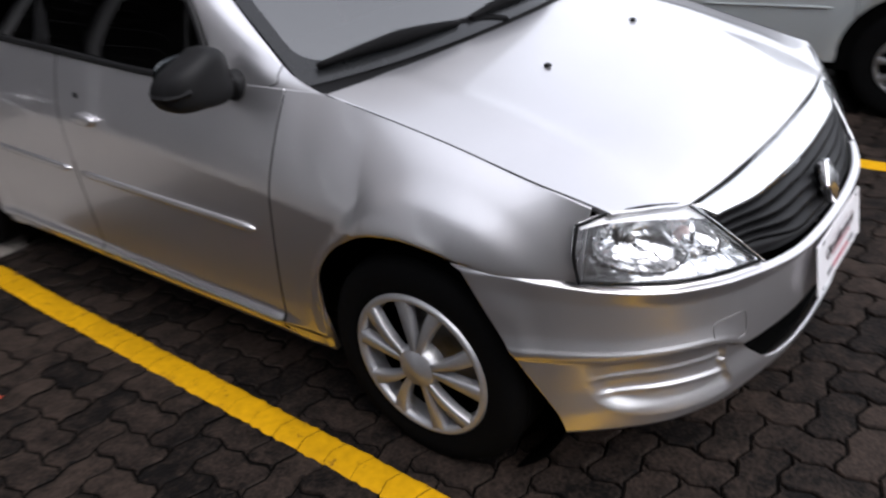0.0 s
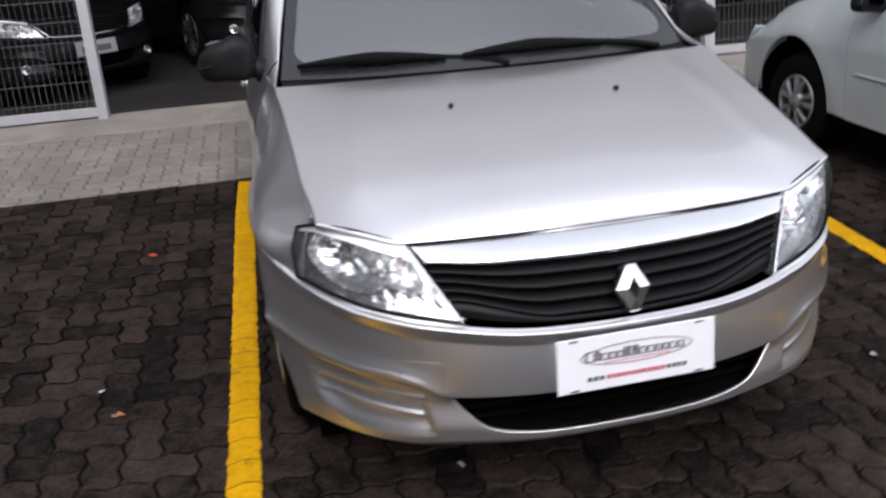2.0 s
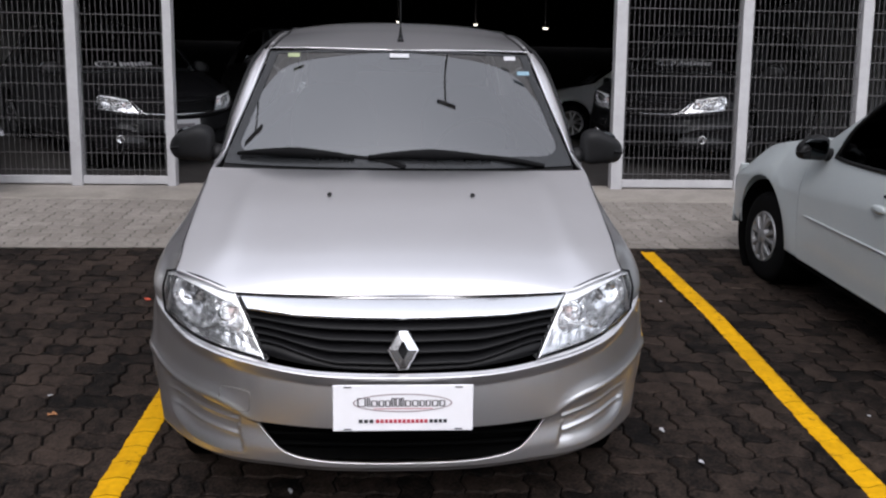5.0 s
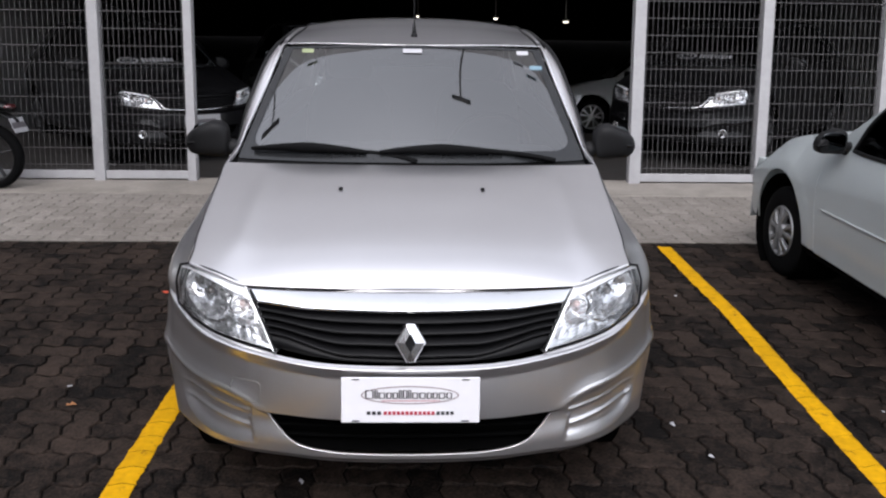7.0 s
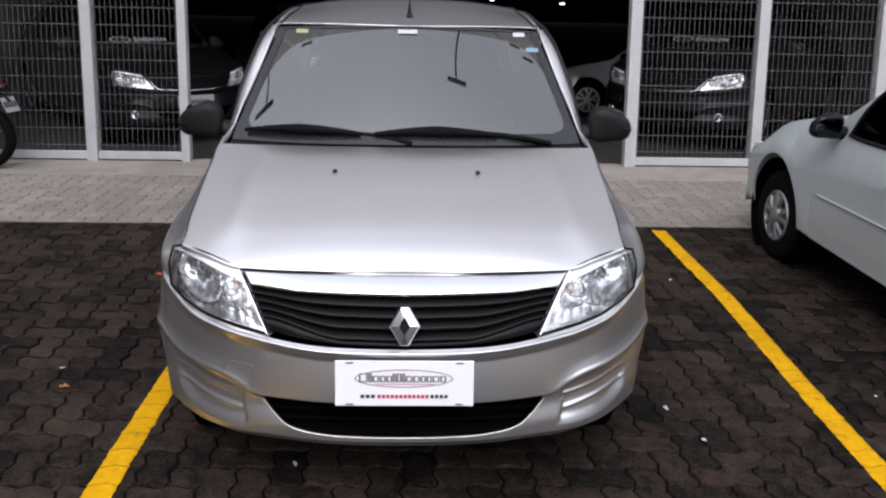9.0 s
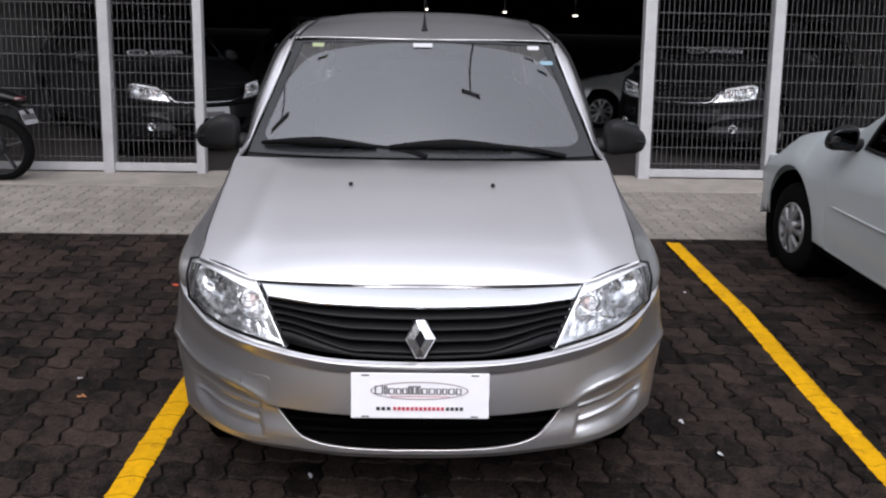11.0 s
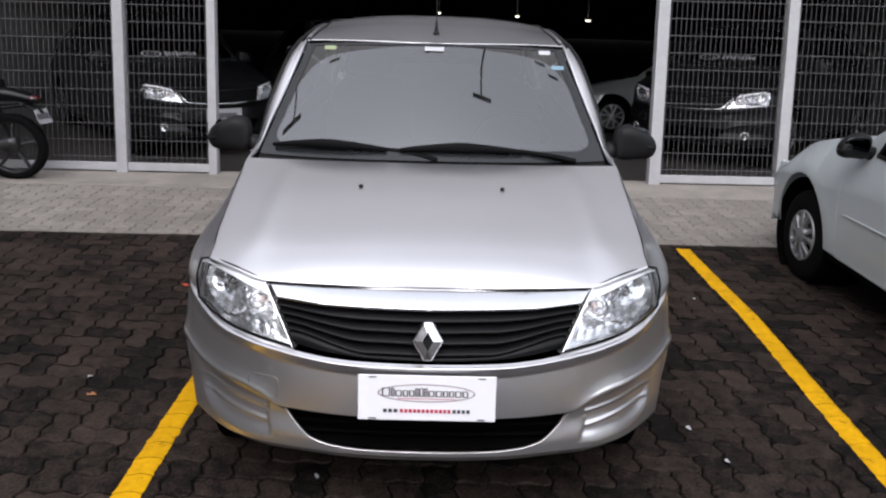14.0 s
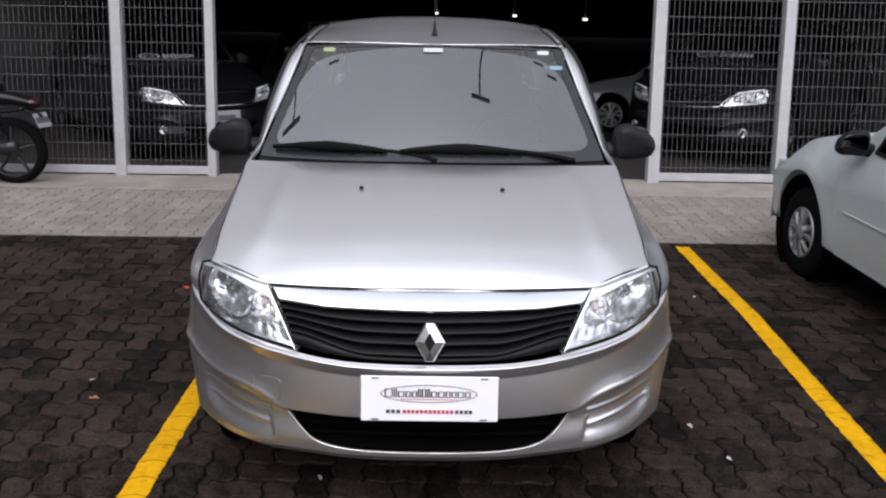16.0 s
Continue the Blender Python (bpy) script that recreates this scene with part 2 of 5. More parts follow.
# ---- helpers of the scene ----


def on(x, y, z=0.0, rz=0.0):
    """A pose on the sloping forecourt."""
    return TILT @ pose(x, y, z, 0, 0, rz)


def pc(xs, ys):
    """A monotone cubic through a few points."""
    xs, ys = np.array(xs, float), np.array(ys, float)
    h, d = np.diff(xs), np.diff(ys) / np.diff(xs)
    m = np.zeros(len(xs))
    m[0], m[-1] = d[0], d[-1]
    for i in range(1, len(xs) - 1):
        if d[i - 1] * d[i] > 0:
            w1, w2 = 2 * h[i] + h[i - 1], h[i] + 2 * h[i - 1]
            m[i] = (w1 + w2) / (w1 / d[i - 1] + w2 / d[i])

    def f(x):
        x = np.clip(np.asarray(x, float), xs[0], xs[-1])
        i = np.clip(np.searchsorted(xs, x) - 1, 0, len(xs) - 2)
        t = (x - xs[i]) / h[i]
        return (ys[i] * (2 * t**3 - 3 * t**2 + 1) + h[i] * m[i] * (t**3 - 2 * t**2 + t) + ys[i + 1] * (3 * t**2 - 2 * t**3) + h[i] * m[i + 1] * (t**3 - t**2))

    return f


def path3(pts, n):
    """A smooth curve of n points through a few points."""
    p = np.array(pts, float)
    s = np.r_[0, np.cumsum(np.linalg.norm(np.diff(p, axis=0), axis=1))]
    f = [pc(s, p[:, k]) for k in range(p.shape[1])]
    t = np.linspace(0, s[-1], n)
    return np.stack([g(t) for g in f], 1)


def smooth(a, b, x):
    t = np.clip((np.asarray(x, float) - a) / (b - a), 0, 1)
    return t * t * (3 - 2 * t)


def grid_faces(n, m, flip=False, close=False):
    out = []
    for i in range(n - 1):
        for j in range(m if close else m - 1):
            k = (j + 1) % m
            q = (i * m + j, i * m + k, (i + 1) * m + k, (i + 1) * m + j)
            out.append(q[::-1] if flip else q)
    return out


def mesh(name, verts, faces, material, shade=True):
    me = bpy.data.meshes.new(name)
    me.from_pydata([tuple(map(float, v)) for v in verts], [], faces)
    me.materials.append(material)
    if shade:
        me.polygons.foreach_set("use_smooth", [True] * len(me.polygons))
    me.update()
    return me


def sheet(name, P, material, parent, flip=False, thick=0.0, label="", close=False):
    """A part from a grid of points (rows, columns, 3), made thick inwards."""
    P = np.asarray(P, float)
    n, m = P.shape[:2]
    ob = new(name, mesh(name, P.reshape(-1, 3), grid_faces(n, m, flip, close), material))
    ob.parent = parent
    if label:
        tagged(ob, label)
    if thick:
        md = ob.modifiers.new("thickness", "SOLIDIFY")
        md.thickness, md.offset = thick, -1
        md.use_even_offset = False
    return ob


def coons(bottom, top, left, right, bulge=0.0, axis=(0, -1, 0), power=0.7):
    """A patch between four curves: bottom and top have n points, left and right m."""
    n, m = len(bottom), len(left)
    u, v = np.linspace(0, 1, n)[None, :, None], np.linspace(0, 1, m)[:, None, None]
    b, t, l, r = bottom[None], top[None], left[:, None], right[:, None]
    ruled = (1 - v) * b + v * t + (1 - u) * l + u * r
    corner = (1 - u) * (1 - v) * bottom[0] + u * (1 - v) * bottom[-1] + (1 - u) * v * top[0] + u * v * top[-1]
    return ruled - corner + bulge * (4 * u * (1 - u)) ** power * (4 * v * (1 - v)) ** power * np.array(axis, float)


def part(name, bm, material, parent, label="", m=None, smooth_shade=False):
    me = bpy.data.meshes.new(name)
    bm.normal_update()
    bm.to_mesh(me)
    bm.free()
    me.materials.append(material)
    if smooth_shade:
        me.polygons.foreach_set("use_smooth", [True] * len(me.polygons))
    ob = new(name, me)
    ob.parent = parent
    if m is not None:
        ob.matrix_basis = m
    if label:
        tagged(ob, label)
    return ob


def box(sx, sy, sz, bevel=0.0, segments=2, centre=(0, 0, 0)):
    bm = bmesh.new()
    bmesh.ops.create_cube(bm, size=1, matrix=Matrix.Translation(centre) @ Matrix.Diagonal((sx, sy, sz, 1)))
    if bevel:
        bmesh.ops.bevel(bm, geom=bm.edges[:], offset=bevel, segments=segments, affect="EDGES", profile=0.5)
    return bm


def tube_grid(p, w, h, k=10, up=(0, 0, 1), square=2.0, ends=True):
    """A tube of rounded section (w across, h up) along a curve."""
    p = np.asarray(p, float)
    t = np.gradient(p, axis=0)
    t /= np.linalg.norm(t, axis=1)[:, None]
    s = np.cross(t, np.array(up, float))
    s /= np.linalg.norm(s, axis=1)[:, None]
    q = np.cross(s, t)
    a = np.linspace(0, 2 * np.pi, k, endpoint=False)
    ca, sa = np.sign(np.cos(a)) * np.abs(np.cos(a)) ** (2 / square), np.sign(np.sin(a)) * np.abs(np.sin(a)) ** (2 / square)
    w = np.broadcast_to(np.asarray(w, float), (len(p),))[:, None, None]
    h = np.broadcast_to(np.asarray(h, float), (len(p),))[:, None, None]
    g = p[:, None] + 0.5 * w * ca[None, :, None] * s[:, None] + 0.5 * h * sa[None, :, None] * q[:, None]
    if ends:
        g = np.concatenate([np.repeat(p[:1], k, 0)[None], g, np.repeat(p[-1:], k, 0)[None]])
    return g


def tube(name, p, w, h, material, parent, k=10, up=(0, 0, 1), square=2.0, label=""):
    return sheet(name, tube_grid(p, w, h, k, up, square), material, parent, close=True, label=label)


def lathe(name, profile, material, parent, m=None, k=48, label=""):
    """A turned part round the x axis; the profile is (x, radius)."""
    pr = np.array(profile, float)
    a = np.linspace(0, 2 * np.pi, k, endpoint=False)
    g = np.stack([np.repeat(pr[:, :1], k, 1), pr[:, 1:] * np.cos(a), pr[:, 1:] * np.sin(a)], 2)
    ob = sheet(name, g, material, parent, close=True, label=label)
    if m is not None:
        ob.matrix_basis = m
    return ob


def blob(name, c, half, power, material, parent, label="", k=24, m=None):
    """A rounded box (superellipsoid)."""
    u, v = np.linspace(-np.pi / 2, np.pi / 2, k), np.linspace(-np.pi, np.pi, 2 * k, endpoint=False)
    sp = lambda x: np.sign(x) * np.abs(x) ** (2 / power)
    cu, su, cv, sv = sp(np.cos(u))[:, None], sp(np.sin(u))[:, None], sp(np.cos(v))[None], sp(np.sin(v))[None]
    g = np.stack([c[0] + half[0] * cu * cv, c[1] + half[1] * cu * sv, c[2] + half[2] * su * np.ones_like(cv)], 2)
    ob = sheet(name, g, material, parent, close=True, label=label)
    if m is not None:
        ob.matrix_basis = m
    return ob


def thing(name, m, label, category, group="", kind=""):
    ob = new(name)
    ob.empty_display_size = 0.1
    ob.matrix_basis = m
    return tagged(ob, label, category, group, kind)

# ---- cars: one saloon body, used for all of them ----
HUB_F, HUB_R = (0.738, 0.312), (3.385, 0.312)
AXLE_F, AXLE_R, AXLE_Z = .768, 3.395, .300
ARCH = 0.368
BUMPER_END = pc([.17, .28, .36, .46, .56, .67], [.352, .376, .416, .468, .530, .600])
ARCH_LOW = pc([.58, .60, .662, .75, .853, .96, 1.035, 1.085, 1.106], [.664, .668, .679, .685, .672, .622, .555, .47, .34])
WIDE = pc([.30, .36, .44, .52, .63, .82, 1.1, 1.35, 2.0, 3.0, 3.7, 4.1, 4.25], [.728, .758, .802, .832, .852, .856, .850, .846, .850, .850, .83, .76, .70])
SHOULDER = pc([.3, .7, 1.4, 2.0, 4.25], [.636, .645, .710, .765, .80])
TOP_X = pc([.30, .345, .7, 1.0, 1.06, 1.24, 1.44, 1.6, 2.3, 3.3, 4.25], [.693, .705, .722, .737, .741, .757, .771, .784, .792, .785, .62])
TOP_Z = pc([.28, .325, .5, .7, .9, 1.05, 1.22, 1.44, 1.6, 2.6, 3.3, 4.25], [.768, .787, .836, .890, .935, .966, .969, .964, .958, .990, 1.01, .97])
SEAM_Z = pc([.30, .36, .48, .59, .70], [.622, .632, .648, .664, .670])
FRONT = path3([(0, .012), (.06, .0122), (.2, .02), (.40, .060), (.6, .160), (.735, .30), (.818, .44), (.852, .57), (.864, .74)], 240)
ARC = np.r_[0, np.cumsum(np.linalg.norm(np.diff(FRONT, axis=0), axis=1))]
LIP_Z = pc([0, .2, .40, .6, .75, .80, .87], [.569, .571, .583, .603, .626, .642, .668])
EDGE_Z = pc([0, .38, .455, .50, .56, .64, .72, .78, .87], [.391, .391, .394, .418, .434, .439, .444, .454, .474])
FACE = pc([0, .006, .020, .05, .10, .20], [.0180, .0185, .0130, .0045, -.002, -.013])
OPEN_LOW = pc([0, .18, .29, .345, .405, .448, .456], [.272, .273, .280, .293, .336, .382, .390])
VENT = path3([(.472, .270), (.56, .264), (.63, .265), (.69, .277), (.738, .315), (.770, .388)], 60)
VENT_IN = path3([(.472, .270), (.481, .300), (.500, .352)], 20)


def front_curve(s):
    """Place and outward direction on the bumper's plan curve, s from 0 to 1."""
    k = np.clip(s, 0, 1) * (len(FRONT) - 1)
    i = np.arange(len(FRONT))
    x, y = np.interp(k, i, FRONT[:, 0]), np.interp(k, i, FRONT[:, 1])
    g = np.gradient(FRONT, axis=0)
    tx, ty = np.interp(k, i, g[:, 0]), np.interp(k, i, g[:, 1])
    q = np.hypot(tx, ty)
    return x, y, ty / q, -tx / q


def bumper_point(sj, z, ribs=True):
    """A point of the bumper's skin; the last stretch is cut off by the wheel arch."""
    y_end = BUMPER_END(z)
    s_end = np.interp(y_end, FRONT[:, 1], np.linspace(0, 1, len(FRONT)))
    s = np.where(sj < .6, sj, .6 + (sj - .6) / .4 * (s_end - .6))
    x, y, nx, ny = front_curve(s)
    u = z - EDGE_Z(x)
    floor = .230 - .016 * smooth(.35, .70, x)
    # a flat face down to a crease, then a step in, and the chin comes forward again
    side, round_off = smooth(.40, .55, x), 1 - .75 * smooth(.68, .80, x)
    face = FACE(np.maximum(u, 0)) * side + (.0105 - .06 * np.maximum(u, 0) - .45 * np.maximum(u, 0) ** 2) * (1 - side)
    d = np.where(u >= 0, face, .0105 + .0075 * side - round_off * (.0225 * smooth(0, .020, -u) - .016 * smooth(.365, .285, z)))
    d = d - .034 * (1 - smooth(-.004, .030, z - floor))
    ledge = smooth(.056, .002, LIP_Z(x) - z) * (1 - .50 * smooth(.3, .6, x) - .38 * smooth(.62, .76, x))
    d = d + .034 * ledge
    # the wheel arch flare runs on into the bumper
    d = d + .008 * smooth(ARCH + .06, ARCH - .03, np.hypot(y - HUB_F[0], z - HUB_F[1])) * smooth(.40, .46, y)
    if ribs:
        # side vents: a recess with two ribs, open to the crease, over a broad bright ledge
        arc = np.interp(x, FRONT[:, 0], ARC)
        low_a, in_a = np.interp(VENT[:, 0], FRONT[:, 0], ARC), np.interp(VENT_IN[:, 0], FRONT[:, 0], ARC)
        zz = np.asarray(z * np.ones_like(x))[..., None]
        low_d = np.min(np.hypot(np.asarray(arc)[..., None] - low_a, zz - VENT[:, 1]), -1)
        in_d = np.min(np.hypot(np.asarray(arc)[..., None] - in_a, zz - VENT_IN[:, 1]), -1)
        inside = (z > np.interp(x, VENT[:, 0], VENT[:, 1])) * (x > np.interp(z, VENT_IN[:, 1], VENT_IN[:, 0])) * (x < .772)
        mask = smooth(0, .042, low_d) * smooth(0, .008, in_d) * inside * smooth(.002, .040, -u) * smooth(.774, .715, x)
        slant = x - .5
        rib = np.exp(-((z - .366 - .05 * slant) / .0065) ** 2) + .9 * np.exp(-((z - .322 - .06 * slant) / .0065) ** 2)
        lip = np.exp(-(low_d / .007) ** 2) * smooth(.455, .475, x) * smooth(.774, .715, x)
        d = d - .0115 * mask + .0036 * rib * mask + .0010 * lip
    return np.stack([x + nx * d, y + ny * d, z * np.ones_like(x)], -1)


def bumper_half(sign, rows=96, cols=180, ribs=True):
    sj = np.linspace(0, 1, cols)
    x0 = front_curve(np.where(sj < .6, sj, .6 + (sj - .6) * .9))[0]
    top = LIP_Z(x0)
    mid = np.full(cols, .391)
    low = np.where(x0 < .456, OPEN_LOW(x0), .391)
    bot = .226 - .016 * smooth(.35, .70, x0)
    bands = []
    for lo, hi, n in ((mid, top, rows), (bot, low, rows)):
        q = np.linspace(0, 1, n)[:, None]
        z = lo + (hi - lo) * q
        P = bumper_point(np.broadcast_to(sj, z.shape), z, ribs)
        if hi is top:
            roll = smooth(.93, 1.0, np.broadcast_to(q, z.shape))
            P[..., 1] += .018 * roll
            P[..., 2] -= .004 * roll
        P[..., 0] *= sign
        bands.append(P)
    return bands


def hood_point(u, v):
    """u from -1 to 1 across, v from 0 (front) to 1 (windscreen)."""
    au = np.abs(u)
    y_f = pc([0, .3, .503, .6, .698], [.170, .176, .199, .238, .296])(.698 * au)
    z_f = pc([0, .3, .503, .6, .698], [.746, .746, .747, .770, .788])(.698 * au)
    y_r = .985 + .060 * au**2
    y = y_f + (y_r - y_f) * v
    xe = TOP_X(y) - .002
    x = u * xe * (1 - (1 - smooth(0, .25, v)) * (1 - .698 / xe))
    centre = pc([.176, .21, .30, .5, .7, .9, 1.06], [.746, .780, .822, .885, .934, .962, .972])(y)
    edge = pc([.176, .318, .5, .7, .9, 1.06], [.738, .784, .836, .890, .935, .968])(y)
    ridge = .0060 * np.exp(-((au - .80 + .07 * v) / .055) ** 2) * smooth(0, .25, v) * (1 - .8 * smooth(.6, 1, v))
    h = edge + (centre - edge) * (1 - au**2.8) + ridge
    h0 = pc([.176, .21, .30, .5], [.746, .780, .822, .885])(y_f)
    e0 = pc([.176, .318, .5], [.738, .784, .836])(y_f)
    hf = e0 + (h0 - e0) * (1 - au**2.8)
    z = h + (z_f - hf) * (1 - v) ** 5
    return np.stack([x, y, z], -1)


def side_panel(name, y0, y1, sign, paint, parent, n, sill=False, label="", full=False, bottom=.205):
    """A piece of the flank between two stations; the wheel arches cut it from below."""
    ys = [np.linspace(y0, y1, n)]
    for c in (HUB_F, HUB_R):
        a = np.linspace(0, np.pi, 40)
        ys.append(c[0] - ARCH * np.cos(a))
    ys = np.unique(np.round(np.concatenate(ys), 5))
    ys = np.unique(np.r_[ys[(ys > y0 + .004) & (ys < y1 - .004)], y0, y0 + .002, y1 - .002, y1])
    low = np.full(len(ys), bottom)
    r = ARCH**2 - (ys - HUB_R[0]) ** 2
    low = np.where(r > 1e-9, np.maximum(low, HUB_R[1] + np.sqrt(np.maximum(r, 0))), low)
    zs, xt, zt, w = SHOULDER(ys), TOP_X(ys), TOP_Z(ys), WIDE(ys)
    if full:
        # bumper and fender in one smooth piece round the front wheel
        r = ARCH**2 - (ys - HUB_F[0]) ** 2
        low = np.where(r > 1e-9, np.maximum(low, HUB_F[1] + np.sqrt(np.maximum(r, 0))), low)
        w = np.where(ys < .8, pc([0, .12, .26, .50, .80], [.822, .836, .846, .852, .856])(ys), w)
        low = np.where(ys > .6, np.maximum(low, .30), low)
    else:
        low = np.where(ys < 1.107, ARCH_LOW(ys), low)
        low = np.where(ys < .60, SEAM_Z(ys) + .002, low)
        low = np.where(ys < .338, np.interp(ys, [.29, .338], [.776, .766]), low)
    zs = np.minimum(np.maximum(zs, low + .004), zt - .004)
    low = np.minimum(low, zs - .003)
    k1, k2 = 46, 44
    flare = .004 if full else .0095
    rows = []
    for q in np.linspace(0, 1, k1, endpoint=False):
        z = low + (zs - low) * q
        x = w - (.055 - .030 * smooth(1.0, 1.2, ys)) * ((.62 - z) / .42) ** 2 * (z < .62)
        if sill:
            x = x + .020 * np.exp(-((z - .275) / .016) ** 2) * smooth(1.15, 1.30, ys) * (1 - smooth(2.9, 3.05, ys)) - .018 * smooth(.27, .25, z)
        for c in (HUB_F, HUB_R):
            r = np.hypot(ys - c[0], z - c[1])
            band = (.052 + .096 * smooth(.30, .02, ys - c[0])) if flare > .005 else .12
            x = x + flare * smooth(.36, .56, ys) * smooth(ARCH + band, ARCH + band - .066, r) - .010 * (flare > .005) * smooth(ARCH + .03, ARCH, r)
        rows.append(np.stack([x * sign, ys, z], -1))
    for a in np.r_[np.linspace(0, .985, k2), 1]:
        fz, fx = a, a**1.45
        z = zs + (zt - zs) * fz
        x = w + (xt - w) * fx
        for c in (HUB_F, HUB_R):
            r = np.hypot(ys - c[0], z - c[1])
            band = (.052 + .096 * smooth(.30, .02, ys - c[0])) if flare > .005 else .12
            x = x + flare * smooth(.36, .56, ys) * smooth(ARCH + band, ARCH + band - .066, r) * (1 - fx)
        rows.append(np.stack([x * sign, ys, z], -1))
    rows = np.array(rows)
    lean = -.14 * (rows[..., 2] - .6) * np.clip(1 - np.abs(ys - 1.225) / .12, 0, 1)
    rows[..., 1] += lean
    return sheet(name, rows, paint, parent, flip=sign < 0, thick=.012, label=label)


def wheel(car, x, y, z, sign, cover, size=1.0):
    """Tyre, dark rim behind, and a silver cover with five pairs of spokes."""
    root = new("wheel")
    root.parent = car
    root.matrix_basis = pose(x, y, z, 0, 0, 0 if sign > 0 else 180)
    tread = [(-.185, .20), (-.188, .25), (-.180, .290), (-.160, .304)]
    for k in range(5):
        a = -.140 + k * .022
        tread += [(a, .308), (a + .008, .308), (a + .009, .302), (a + .013, .302), (a + .014, .308)]
    tread += [(-.020, .304), (-.004, .292), (.004, .262), (.004, .232 * size), (-.004, .205 * size), (-.02, .192 * size)]
    lathe("tyre", tread, RUBBER, root, k=72, label="black rubber tyre")
    lathe("brake_drum", [(-.10, .0), (-.10, .13), (-.13, .14), (-.15, .19)], STEEL, root, k=32)
    lathe("rim", [(-.03, .214 * size), (.004, .210 * size), (.009, .204 * size), (.008, .196 * size), (.002, .190 * size), (-.016, .186 * size), (-.05, .184 * size)], cover, root, k=72, label="silver outer ring of the wheel cover")
    lathe("hub_cap", [(-.03, .066), (.008, .060), (.018, .050), (.020, .032), (.023, .028), (.024, .0)], cover, root, k=40, label="round silver centre cap")
    for i in range(10):
        a = (i // 2) * 2 * math.pi / 5 + .2 + (.285 if i % 2 else -.285)
        lean = -.16 if i % 2 else .16
        rows = []
        for t in np.linspace(0, 1, 9):
            r = .046 + (.194 * size - .046) * t
            half = .0085 + .0125 * t**1.1
            xx = .014 - .008 * t + .004 * math.sin(t * 3.1)
            b = a + lean * (1 - t) * .8
            cy, cz, py, pz = math.cos(b), math.sin(b), -math.sin(b), math.cos(b)
            rows.append([(xx + dx, r * cy + half * h * py, r * cz + half * h * pz) for h, dx in ((-1.12, -.024), (-1, -.004), (-.82, .002), (0, -.001), (.82, .002), (1, -.004), (1.12, -.024))])
        sheet("spoke", np.array(rows), cover, root)
    return root


